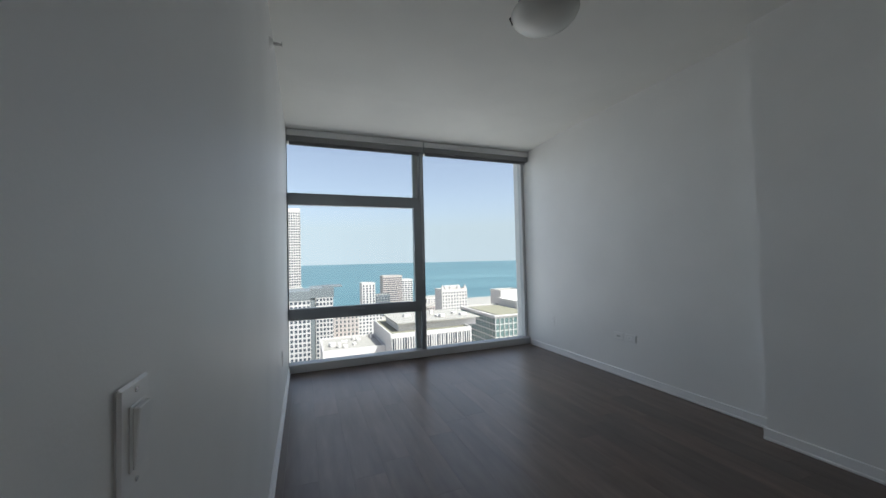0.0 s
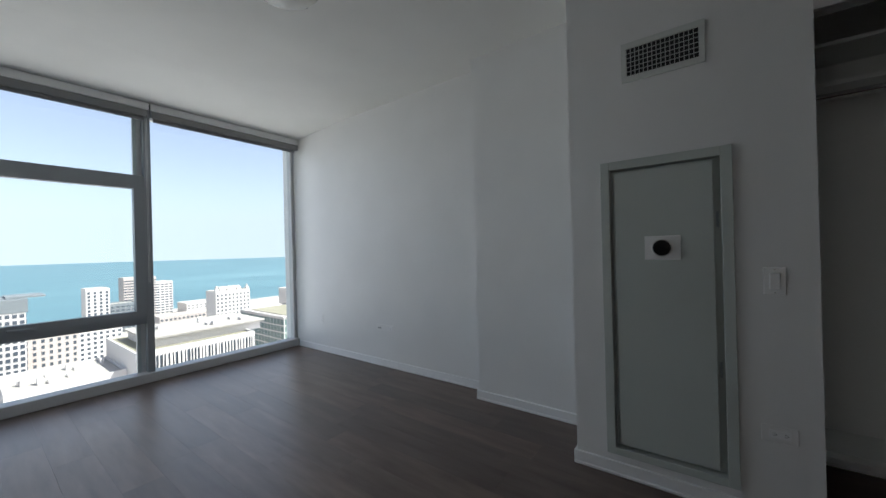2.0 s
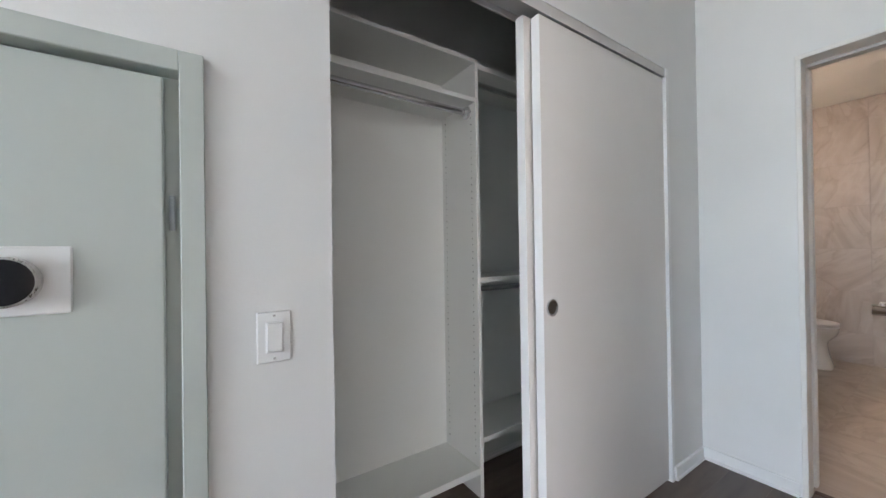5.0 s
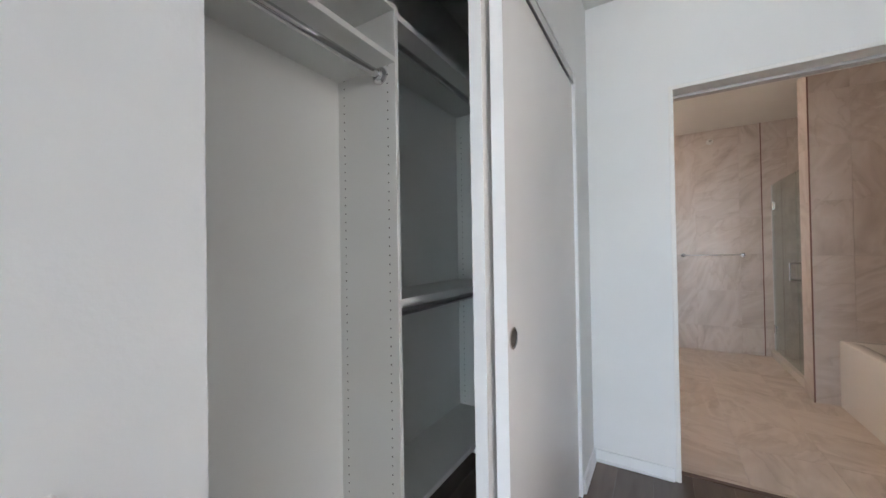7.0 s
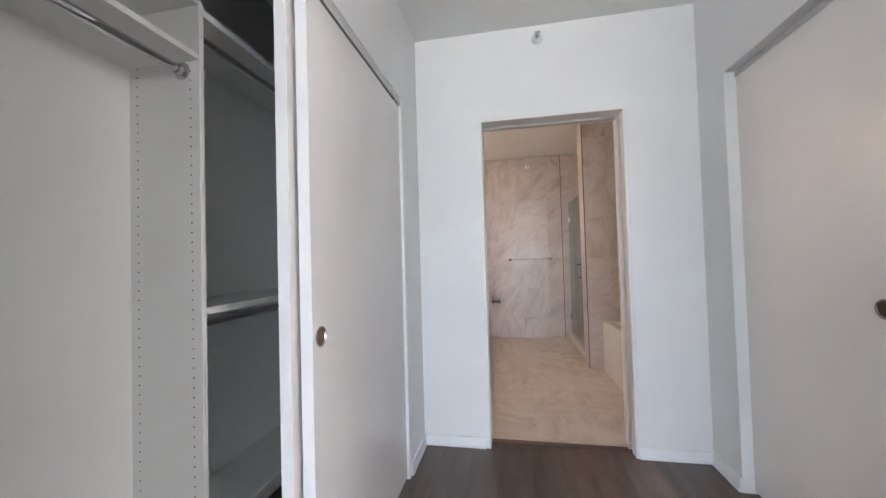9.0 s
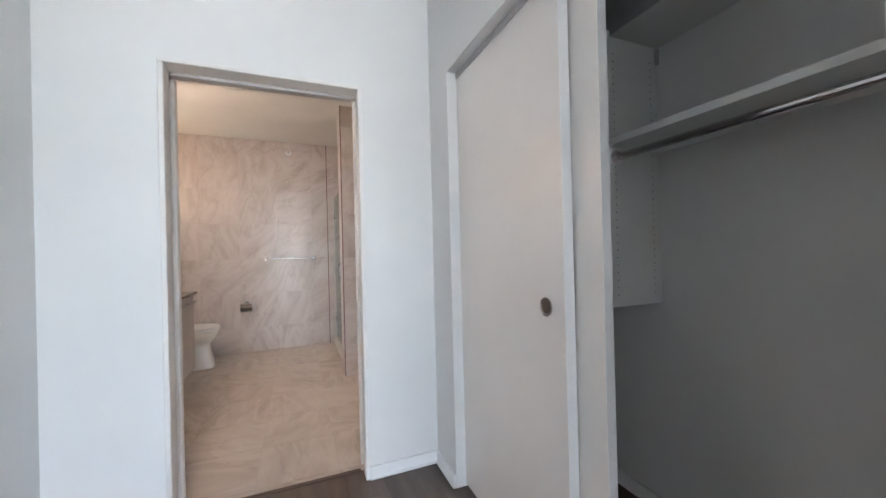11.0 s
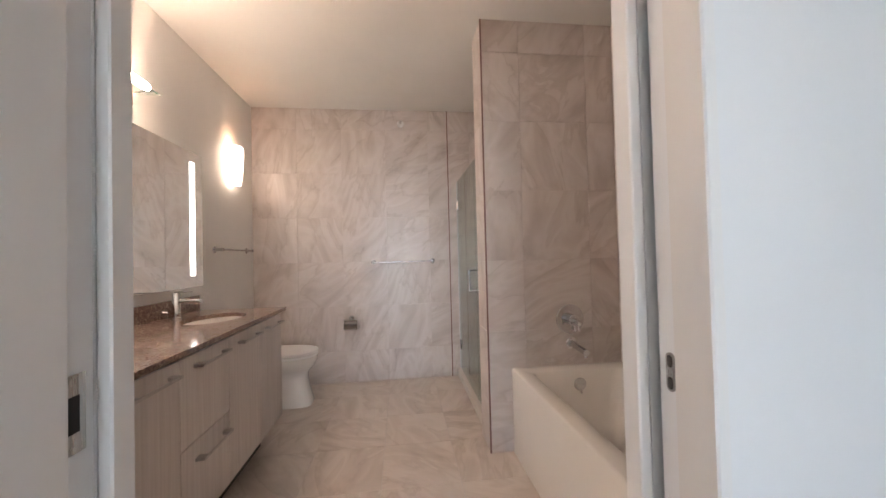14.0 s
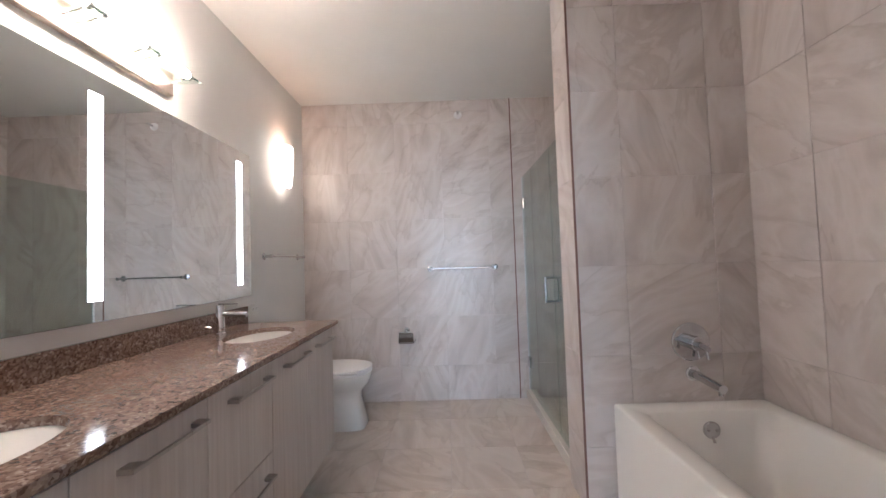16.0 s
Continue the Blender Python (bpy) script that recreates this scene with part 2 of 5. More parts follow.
def laminate_material():
    m = mat("pale_oak_laminate", (0.45, 0.40, 0.36), 0.45)
    v = coords(m, (1, 1, 1), True)
    mp = nd(m, "ShaderNodeMapping")
    mp.inputs["Scale"].default_value = (38, 38, 1.0)
    lk(m, v, mp.inputs["Vector"])
    n = nd(m, "ShaderNodeTexNoise", Scale=1.8, Detail=6.0, Roughness=0.6)
    lk(m, mp.outputs[0], n.inputs["Vector"])
    r = ramp(m, [(0.30, (0.50, 0.445, 0.41)), (0.5, (0.56, 0.505, 0.47)), (0.7, (0.61, 0.56, 0.525))])
    lk(m, n.outputs["Fac"], r.inputs[0])
    lk(m, r.outputs[0], bsdf(m).inputs["Base Color"])
    bump(m, n.outputs["Fac"], 0.12, 0.001)
    return m


GRANITE = granite_material()
LAMINATE = laminate_material()


# ---- builders ----
ORIGIN = {}


def box(bm, x0, x1, y0, y1, z0, z1, bevel=0.0, seg=1):
    m = Matrix.Translation(((x0 + x1) / 2, (y0 + y1) / 2, (z0 + z1) / 2)) @ Matrix.Diagonal((abs(x1 - x0), abs(y1 - y0), abs(z1 - z0), 1))
    out = bmesh.ops.create_cube(bm, size=1.0, matrix=m)
    if bevel:
        edges = list({e for v in out["verts"] for e in v.link_edges})
        bmesh.ops.bevel(bm, geom=edges, offset=bevel, segments=seg, affect="EDGES", profile=0.5)
    return bm


def boxes(*rows, bevel=0.0):
    bm = bmesh.new()
    for r in rows:
        box(bm, *r, bevel=bevel)
    return bm


def rod(bm, a, b, r0, r1=None, n=16):
    """A round bar from a to b."""
    a, b = Vector(a), Vector(b)
    m = Matrix.Translation((a + b) / 2) @ (b - a).to_track_quat("Z", "Y").to_matrix().to_4x4()
    bmesh.ops.create_cone(bm, cap_ends=True, segments=n, radius1=r0, radius2=r0 if r1 is None else r1, depth=(b - a).length, matrix=m)
    return bm


def lathe(bm, profile, m, n=32, squash=(1, 1)):
    """Turns a profile of (radius, height) round the z axis, then places it by m."""
    rings = []
    for r, z in profile:
        rings.append([bm.verts.new(m @ Vector((r * math.cos(2 * math.pi * i / n) * squash[0], r * math.sin(2 * math.pi * i / n) * squash[1], z))) for i in range(n)])
    for a, b in zip(rings, rings[1:]):
        for i in range(n):
            bm.faces.new((a[i], a[(i + 1) % n], b[(i + 1) % n], b[i]))
    if profile[0][0] > 1e-4:
        bm.faces.new(list(reversed(rings[0])))
    if profile[-1][0] > 1e-4:
        bm.faces.new(rings[-1])
    bmesh.ops.recalc_face_normals(bm, faces=bm.faces)
    return bm


def smooth(bm, angle=40):
    for f in bm.faces:
        f.smooth = True
    for e in bm.edges:
        e.smooth = len(e.link_faces) == 2 and e.calc_face_angle(0) < radians(angle)
    return bm


def finish(name, bm, material, origin):
    bmesh.ops.translate(bm, verts=bm.verts, vec=-Vector(origin))
    me = bpy.data.meshes.new(name)
    bm.to_mesh(me)
    bm.free()
    me.materials.append(material)
    return me


def thing(name, label, category, origin, group="", kind=""):
    ob = new(name)
    ob.empty_display_size = 0.1
    ob.location = origin
    ORIGIN[ob] = Vector(origin)
    return tagged(ob, label, category, group, kind)


def solid(name, bm, material, label, category, origin=(0, 0, 0), group="", kind=""):
    """A thing or piece of the setting that is one mesh."""
    ob = new(name, finish(name, bm, material, origin))
    ob.location = origin
    ORIGIN[ob] = Vector(origin)
    return tagged(ob, label, category, group, kind)


def part(name, bm, material, parent, label=""):
    ob = new(name, finish(name, bm, material, ORIGIN[parent]))
    ob.parent = parent
    ORIGIN[ob] = ORIGIN[parent]
    return tagged(ob, label)


def structure(name, bm, material, label, category):
    return solid(name, bm, material, label, category, kind="structure")


# ---- the rooms: numbers of the plan ----
H = 2.70            # ceiling
XW, XE = 0.068, 3.157   # bedroom, west and east wall faces
YN = 4.735           # window frame's inner face
XJ, YJ = 2.992, 1.886   # shallow pier on the east wall
XP, YP = 2.572, 1.003  # wall with the access panel and closet
YD = -2.075         # wall with the bathroom door
DT = 0.195          # its thickness
XC = 0.862          # front of the west closet
BX0, BX1 = 0.304, 3.106  # bathroom, west and east wall faces
BY0 = YD - DT
BY1 = -5.230        # bathroom end wall
OE0, OE1 = 0.042, -1.722   # east closet opening, along y
OW0, OW1 = -0.340, -1.815  # west closet opening
OH = 2.150          # closet opening height
CB = 3.28           # east closet back
DX0, DX1, DH = 1.290, 2.136, 2.106  # bathroom doorway
HY0, HY1, HH = -0.178, 0.758, 2.10  # hall doorway in the west wall

# floor body and ceilings
structure("floor", boxes((-4.2, 3.45, YD - 0.10, 5.0, -0.20, -0.006)), SUBFLOOR, "dark wood-look plank floor of the bedroom", "floor")
bath_floor = structure("floor_bathroom", boxes((0.1, 3.3, BY1 - 0.2, YD - 0.10, -0.20, -0.003)), GROUT, "beige stone-look tiled bathroom floor", "floor")
structure("ceiling", boxes((-4.2, 3.45, YD - DT, 5.0, H, H + 0.2)), CEIL, "plain painted bedroom ceiling", "ceiling")
structure("ceiling_bathroom", boxes((0.1, 3.3, BY1 - 0.2, YD - DT - 0.001, H - 0.005, H + 0.2)), CEIL, "plain painted bathroom ceiling", "ceiling")

# bedroom walls
structure("wall_west", boxes((XW - 0.12, XW, HY1, YN - 0.001, 0, H), (XW - 0.2, XW - 0.06, YN - 0.001, 5.0, 0, H), (XW - 0.12, XW, HY0, HY1, HH, H), (XW - 0.12, XW, YD - DT, HY0, 0, H)), WALL, "white painted wall with a light switch", "wall")
structure("wall_east", boxes((XE, XE + 0.2, YJ, 5.0, 0, H), (XJ, XE + 0.2, YP - 0.13, YJ, 0, H)), WALL, "white painted wall with a shallow pier", "wall")
structure("wall_panel", boxes(
    (XP, XJ, YP - 0.13, YP, 0, H), (XP, XP + 0.12, OE0, 0.306, 0, H), (XP, XP + 0.12, 0.306, 0.842, 1.620, H), (XP, XP + 0.12, 0.306, 0.842, 0, 0.114),
    (XP, XP + 0.12, 0.842, YP - 0.13, 0, H), (XP, XP + 0.12, OE1, OE0, OH, H), (XP, XP + 0.055, YD, OE1, 0, H), (XP + 0.055, XP + 0.12, YD, OE1 - 0.0, 0, H),
    (XP + 0.12, CB + 0.1, OE0 + 0.06, OE0 + 0.16, 0, H), (CB, CB + 0.1, YD, OE0 + 0.06, 0, H)), WALL, "white painted wall with closet opening", "wall")
structure("wall_closet", boxes(
    (XC - 0.12, XC, OW0, -0.22, 0, H), (XC - 0.12, XC, OW1, OW0, OH, H), (XC - 0.12, XC, YD, OW1, 0, H), (XW, XC - 0.12, -0.32, -0.22, 0, H)), WALL, "white painted wall round the second closet", "wall")
structure("wall_south", boxes(
    (-0.1, DX0 - 0.12, BY0, YD, 0, H), (DX0 - 0.12, DX0 - 0.034, YD - 0.068, YD, 0, H), (DX0 - 0.12, DX0 - 0.034, BY0, BY0 + 0.042, 0, H), (DX0 - 0.12, DX0 - 0.034, BY0 + 0.042, YD - 0.068, DH, H), (DX0 - 0.034, DX0 - 0.022, BY0, YD, DH + 0.022, H),
    (DX1 + 0.04, 3.4, BY0, YD, 0, H), (DX1 + 0.022, DX1 + 0.04, YD - 0.084, YD, 0, H), (DX1 + 0.022, DX1 + 0.04, BY0, BY0 + 0.042, 0, H), (DX1 + 0.022, DX1 + 0.04, BY0 + 0.042, YD - 0.084, DH, H), (DX0 - 0.022, DX1 + 0.022, BY0, YD, DH + 0.022, H)), WALL, "white painted wall with a pocket doorway", "wall")
# hall behind the bedroom door, unseen, its west opening added for the fill lamp
structure("wall_hall", boxes((-4.1, -4.0, -0.9, 1.65, 0, H), (-4.1, -4.0, 3.85, 4.3, 0, H), (-4.1, -4.0, 1.65, 3.85, 0, 0.15), (-4.1, -4.0, 1.65, 3.85, 2.45, H), (-4.1, XW - 0.12, -0.9, -0.8, 0, H), (-4.1, XW - 0.12, 4.2, 4.3, 0, H)), WALL, "plain white hall walls", "wall")
# above the window and its sides
structure("wall_north", boxes((XW - 0.12, XE + 0.2, YN + 0.006, 5.0, 2.595, H), (XW - 0.12, XE + 0.2, YN + 0.10, 5.0, -0.2, -0.005)), WALL, "white painted soffit above the window", "wall")

wedge = bmesh.new()
_w = [[wedge.verts.new((x, y, z)) for y, z in ((3.7, H - 0.0005), (YN + 0.005, 2.657), (YN + 0.005, H + 0.01), (3.7, H + 0.01))] for x in (XW, XE)]
for _f in (_w[0], _w[1][::-1], *[[_w[0][k], _w[1][k], _w[1][(k + 1) % 4], _w[0][(k + 1) % 4]] for k in range(4)]):
    wedge.faces.new(_f)
bmesh.ops.recalc_face_normals(wedge, faces=wedge.faces)
structure("ceiling_edge", wedge, CEIL, "ceiling sloping slightly down to the blinds", "ceiling")

# bathroom walls
structure("wall_bath_east", boxes((BX1, BX1 + 0.2, BY1 - 0.2, BY0, 0, H)), WALL, "white painted bathroom wall behind the vanity", "wall")
wall_bath_end = structure("wall_bath_end", boxes((0.1, BX1, BY1 - 0.2, BY1 - 0.004, 0, H)), GROUT, "stone-look tiled end wall of the bathroom", "wall")
wall_bath_west = structure("wall_bath_west", boxes((0.1, BX0 - 0.004, BY1 - 0.004, BY0, 0, H)), GROUT, "stone-look tiled wall along the tub", "wall")
PX, PY0, PY1 = 1.177, -4.030, -3.790
wall_tub = structure("wall_tub", boxes((BX0 - 0.004, PX - 0.004, PY0, PY1 - 0.004, 0, H - 0.005)), GROUT, "stone-look tiled wall between tub and shower", "wall")


# ---- baseboards ----
def baseboard(label, x0, y0, x1, y1, side):
    """A board with a small rounded top along a wall; side points into the room."""
    bm = bmesh.new()
    t, hgt = 0.014, 0.072
    sx, sy = side
    lo = (min(x0, x1, x0 + sx * t, x1 + sx * t), max(x0, x1, x0 + sx * t, x1 + sx * t))
    la = (min(y0, y1, y0 + sy * t, y1 + sy * t), max(y0, y1, y0 + sy * t, y1 + sy * t))
    box(bm, lo[0], lo[1], la[0], la[1], 0, hgt, 0.003)
    t = 0.019
    lo = (min(x0, x1, x0 + sx * t, x1 + sx * t), max(x0, x1, x0 + sx * t, x1 + sx * t))
    la = (min(y0, y1, y0 + sy * t, y1 + sy * t), max(y0, y1, y0 + sy * t, y1 + sy * t))
    box(bm, lo[0], lo[1], la[0], la[1], 0, 0.018, 0.004)
    return structure("baseboard", bm, TRIM, label, "baseboard")


BB = "white painted baseboard along the wall"
baseboard(BB, XW, HY1 + 0.06, XW, YN - 0.06, (1, 0))
baseboard(BB, XE, YJ, XE, YN - 0.06, (-1, 0))
baseboard(BB, XJ + 0.001, YJ, XE - 0.02, YJ, (0, 1))
baseboard(BB, XJ, YP + 0.02, XJ, YJ + 0.014, (-1, 0))
baseboard(BB, XP + 0.001, YP, XJ - 0.02, YP, (0, 1))
baseboard(BB, XP, OE0, XP, YP + 0.014, (-1, 0))
baseboard(BB, XP, YD + 0.02, XP, OE1, (-1, 0))
baseboard(BB, DX1 + 0.03, YD, XP, YD, (0, 1))
baseboard(BB, XC, YD, DX0 - 0.03, YD, (0, 1))
baseboard(BB, XC, YD + 0.02, XC, OW1, (1, 0))
baseboard(BB, XC, OW0, XC, -0.22, (1, 0))
baseboard(BB, XW, OW1 - 0.3, XW, -0.32, (1, 0))
baseboard(BB, CB, YD, CB, OE0 + 0.04, (-1, 0))

# ---- window wall ----
window = tagged(thing("window_1", "grey aluminium floor-to-ceiling window with three panes", "window", (1.66, YN, 0), kind="structure"))
WT = 2.59
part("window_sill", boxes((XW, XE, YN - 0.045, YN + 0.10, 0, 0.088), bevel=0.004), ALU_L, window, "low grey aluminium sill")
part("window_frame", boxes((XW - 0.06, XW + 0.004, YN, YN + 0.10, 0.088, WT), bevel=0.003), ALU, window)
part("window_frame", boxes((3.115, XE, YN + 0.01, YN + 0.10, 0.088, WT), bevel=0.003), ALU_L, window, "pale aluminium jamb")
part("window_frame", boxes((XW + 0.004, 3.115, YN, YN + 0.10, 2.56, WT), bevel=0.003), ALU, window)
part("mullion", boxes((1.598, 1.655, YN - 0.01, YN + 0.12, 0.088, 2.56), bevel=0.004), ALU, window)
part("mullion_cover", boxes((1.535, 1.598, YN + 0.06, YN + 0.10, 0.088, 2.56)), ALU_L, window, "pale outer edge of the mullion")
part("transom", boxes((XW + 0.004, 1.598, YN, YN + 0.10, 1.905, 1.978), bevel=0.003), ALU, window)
part("transom", boxes((XW + 0.004, 1.598, YN, YN + 0.10, 0.560, 0.622), bevel=0.003), ALU, window)
sash = part("sash", boxes((XW + 0.004, XW + 0.012, YN - 0.02, YN + 0.05, 0.622, 1.905), (1.518, 1.598, YN - 0.02, YN + 0.05, 0.622, 1.905),
                          (XW + 0.012, 1.518, YN - 0.02, YN + 0.05, 1.845, 1.905), (XW + 0.012, 1.518, YN - 0.02, YN + 0.05, 0.622, 0.688)), ALU, window, "opening sash of the middle pane")
part("handle", boxes((0.74, 0.90, YN - 0.045, YN - 0.012, 0.640, 0.660), bevel=0.006), ALU, sash)
for x0, x1, z0, z1 in ((XW + 0.004, 1.56, 0.088, 0.560), (XW + 0.012, 1.518, 0.688, 1.845), (XW + 0.004, 1.56, 1.978, 2.56), (1.655, 3.115, 0.088, 2.56)):
    pane = part("pane", boxes((x0, x1, YN + 0.045, YN + 0.051, z0, z1)), PANE, window, "clear window glass")
    pane.visible_shadow = False


# window out of view, added as the opening for the hall's fill lamp
window2 = thing("hall_fill_window", "plain unseen window added at the hall end for the fill lamp", "window", (-4.05, 2.75, 0.15), kind="structure")
part("window_frame", boxes((-4.08, -4.02, 1.65, 1.70, 0.15, 2.45), (-4.08, -4.02, 3.80, 3.85, 0.15, 2.45), (-4.08, -4.02, 1.70, 3.80, 0.15, 0.20), (-4.08, -4.02, 1.70, 3.80, 2.40, 2.45)), ALU, window2)
pane = part("pane", boxes((-4.053, -4.047, 1.70, 3.80, 0.20, 2.40)), PANE, window2, "clear window glass")
pane.visible_shadow = False


def roller_blind(x0, x1):
    b = thing("roller_blind", "rolled-up grey roller blind above the window", "blind", ((x0 + x1) / 2, YN - 0.07, 2.49), "roller blinds")
    bm = rod(bmesh.new(), (x0 + 0.03, YN - 0.07, 2.553), (x1 - 0.03, YN - 0.07, 2.553), 0.030, n=24)
    part("roll", smooth(bm), FABRIC, b)
    part("fascia", boxes((x0 + 0.01, x1 - 0.01, YN - 0.112, YN - 0.106, 2.522, 2.586), bevel=0.002), FABRIC, b, "dark grey fabric fascia")
    part("headrail", boxes((x0, x1, YN - 0.118, YN - 0.002, 2.588, 2.655), bevel=0.004), PLASTIC, b, "white metal headrail")
    part("hem_bar", boxes((x0 + 0.03, x1 - 0.03, YN - 0.082, YN - 0.066, 2.490, 2.520), bevel=0.005), FABRIC, b)
    part("fabric", boxes((x0 + 0.03, x1 - 0.03, YN - 0.076, YN - 0.073, 2.515, 2.55)), FABRIC, b)
    for x in (x0 + 0.004, x1 - 0.004):
        part("bracket", boxes((x - 0.004, x + 0.004, YN - 0.115, YN - 0.02, 2.52, 2.65), bevel=0.0015), ALU, b)
    bm = bmesh.new()
    for dx in (0.0, 0.012):
        rod(bm, (x1 - 0.016 + dx * 0.6, YN - 0.06 - dx, 2.52), (x1 - 0.016 + dx * 0.6, YN - 0.06 - dx, 0.95), 0.0014, n=6)
    part("cord", bm, PLASTIC, b, "white pull cord")


roller_blind(XW + 0.004, 1.622)
roller_blind(1.634, XE - 0.004)


# ---- switches, outlets, small fixtures ----
def wall_frame(pos, normal):
    """Pose with z out of the wall and y up."""
    z = Vector(normal)
    x = Vector((0, 0, 1)).cross(z)
    return Matrix.Translation(pos) @ Matrix((x, (0, 0, 1), z)).transposed().to_4x4()


def placed(ob, m):
    ob.matrix_basis = m
    return ob


def light_switch(m, label):
    s = thing("light_switch", label, "switch", (0, 0, 0))
    part("plate", boxes((-0.036, 0.036, -0.058, 0.058, 0, 0.006), bevel=0.003), PLASTIC, s)
    part("rocker_frame", boxes((-0.018, 0.018, -0.035, 0.035, 0.006, 0.0085), bevel=0.001), TRIM, s)
    bm = boxes((-0.0155, 0.0155, -0.0325, 0.0325, 0.0085, 0.013), bevel=0.001)
    for v in bm.verts:
        if v.co.z > 0.011:
            v.co.z += v.co.y * 0.07
    part("rocker", bm, PLASTIC, s)
    for y in (-0.048, 0.048):
        part("screw", rod(bmesh.new(), (0, y, 0.005), (0, y, 0.0072), 0.003, n=10), STEEL, s)
    return placed(s, m)


def outlet(m, label, wide=True):
    s = thing("outlet", label, "outlet", (0, 0, 0))
    w, h = (0.058, 0.036) if wide else (0.036, 0.058)
    part("plate", boxes((-w, w, -h, h, 0, 0.006), bevel=0.003), PLASTIC, s)
    face = part("socket_face", boxes((-w + 0.024, w - 0.024, -h + 0.019, h - 0.019, 0.006, 0.0085), bevel=0.001), TRIM, s)
    for k in (-1, 1):
        bm = bmesh.new()
        cx, cy = (k * 0.018, 0) if wide else (0, k * 0.018)
        box(bm, cx - 0.004, cx + 0.004, cy + 0.004, cy + 0.0055, 0.0083, 0.0092)
        box(bm, cx - 0.004, cx + 0.004, cy - 0.0055, cy - 0.004, 0.0083, 0.0092)
        rod(bm, (cx + 0.007, cy, 0.0083), (cx + 0.007, cy, 0.0092), 0.002, n=8)
        part("slots", bm, DARK, face)
    return placed(s, m)


light_switch(wall_frame((XW, 0.955, 1.02), (1, 0, 0)), "white rocker light switch beside the bedroom doorway")
light_switch(wall_frame((XP, 0.177, 1.027), (-1, 0, 0)), "white rocker light switch between panel and closet")
outlet(wall_frame((XP, 0.174, 0.388), (-1, 0, 0)), "white duplex outlet below the switch by the closet")
outlet(wall_frame((XE, 4.197, 0.395), (-1, 0, 0)), "small white outlet low on the wall near the window", False)
outlet(wall_frame((XE, 3.035, 0.395), (-1, 0, 0)), "white duplex outlet low on the long wall")
cx = thing("cable_plate", "white cable plate with black connectors beside the outlet", "outlet", (0, 0, 0))
part("plate", boxes((-0.058, 0.058, -0.036, 0.036, 0, 0.006), bevel=0.003), PLASTIC, cx)
for k in (-0.012, 0.012):
    part("connector", rod(bmesh.new(), (k, 0, 0.005), (k, 0, 0.014), 0.005, n=12), RUBBER, cx)
placed(cx, wall_frame((XE, 3.178, 0.395), (-1, 0, 0)))
outlet(wall_frame((XW, 3.60, 0.44), (1, 0, 0)), "white outlet low on the wall by the window", False)
outlet(wall_frame((BX1, -4.38, 0.955), (-1, 0, 0)), "white outlet above the end of the vanity")


def sprinkler(m, label, ring=PLASTIC):
    s = thing("sprinkler", label, "sprinkler", (0, 0, 0))
    part("escutcheon", smooth(lathe(bmesh.new(), [(0.036, 0), (0.034, 0.006), (0.02, 0.018), (0.016, 0.022)], Matrix(), 24)), ring, s)
    bm = rod(bmesh.new(), (0, 0, 0.02), (0, 0, 0.045), 0.009, n=12)
    for k in (-1, 1):
        rod(bm, (k * 0.012, 0, 0.04), (k * 0.004, 0, 0.07), 0.003, n=8)
    part("head", bm, STEEL, s)
    part("deflector", boxes((-0.016, 0.016, -0.002, 0.012, 0.066, 0.070), bevel=0.001), STEEL, s)
    return placed(s, m)


sprinkler(wall_frame((1.768, YD, 2.61), (0, 1, 0)), "pale wall sprinkler above the bathroom doorway", ALU_L)
sprinkler(wall_frame((1.675, BY1, 2.555), (0, 1, 0)), "white wall sprinkler high on the tiled wall")
sprinkler(wall_frame((XW, 2.75, 2.50), (1, 0, 0)), "white wall sprinkler near the bedroom ceiling")

# ceiling lamp of the bedroom
lamp = thing("ceiling_lamp", "unlit white glass dome ceiling lamp with dark clips", "lamp", (1.567, 2.14, H))
LM = Matrix.Translation((1.567, 2.14, H))
part("pan", smooth(lathe(bmesh.new(), [(0.15, 0), (0.15, -0.012), (0.145, -0.02)], LM, 40)), ALU, lamp, "dark grey metal pan")
OPAL = paint("opal_glass", (0.72, 0.72, 0.68), 0.25, 20, 0.02)
part("shade", smooth(lathe(bmesh.new(), [(0.192, -0.078), (0.194, -0.082), (0.183, -0.106), (0.155, -0.136), (0.10, -0.160), (0.05, -0.170), (0.0001, -0.172)], LM, 48), 60), OPAL, lamp)
for a in (20, 140, 260):
    c, s_ = math.cos(radians(a)), math.sin(radians(a))
    bm = rod(bmesh.new(), LM @ Vector((0.15 * c, 0.15 * s_, -0.014)), LM @ Vector((0.200 * c, 0.200 * s_, -0.070)), 0.005, n=8)
    rod(bm, LM @ Vector((0.200 * c, 0.200 * s_, -0.066)), LM @ Vector((0.186 * c, 0.186 * s_, -0.110)), 0.006, 0.004, n=8)
    part("clip", bm, RUBBER, lamp, "dark metal clip")

# air vent
VENT_PAINT = paint("vent_paint", (0.66, 0.68, 0.65), 0.4, 120, 0.03)
vent = thing("air_vent", "white metal air grille with dark slots", "vent", (XP, 0.558, 2.111))
V0, V1, VZ0, VZ1 = 0.387, 0.731, 2.013, 2.209
part("frame", boxes((XP - 0.012, XP, V0, V1, VZ0, VZ0 + 0.030), (XP - 0.012, XP, V0, V1, VZ1 - 0.030, VZ1), (XP - 0.012, XP, V0, V0 + 0.024, VZ0 + 0.03, VZ1 - 0.03), (XP - 0.012, XP, V1 - 0.024, V1, VZ0 + 0.03, VZ1 - 0.03), bevel=0.002), VENT_PAINT, vent)
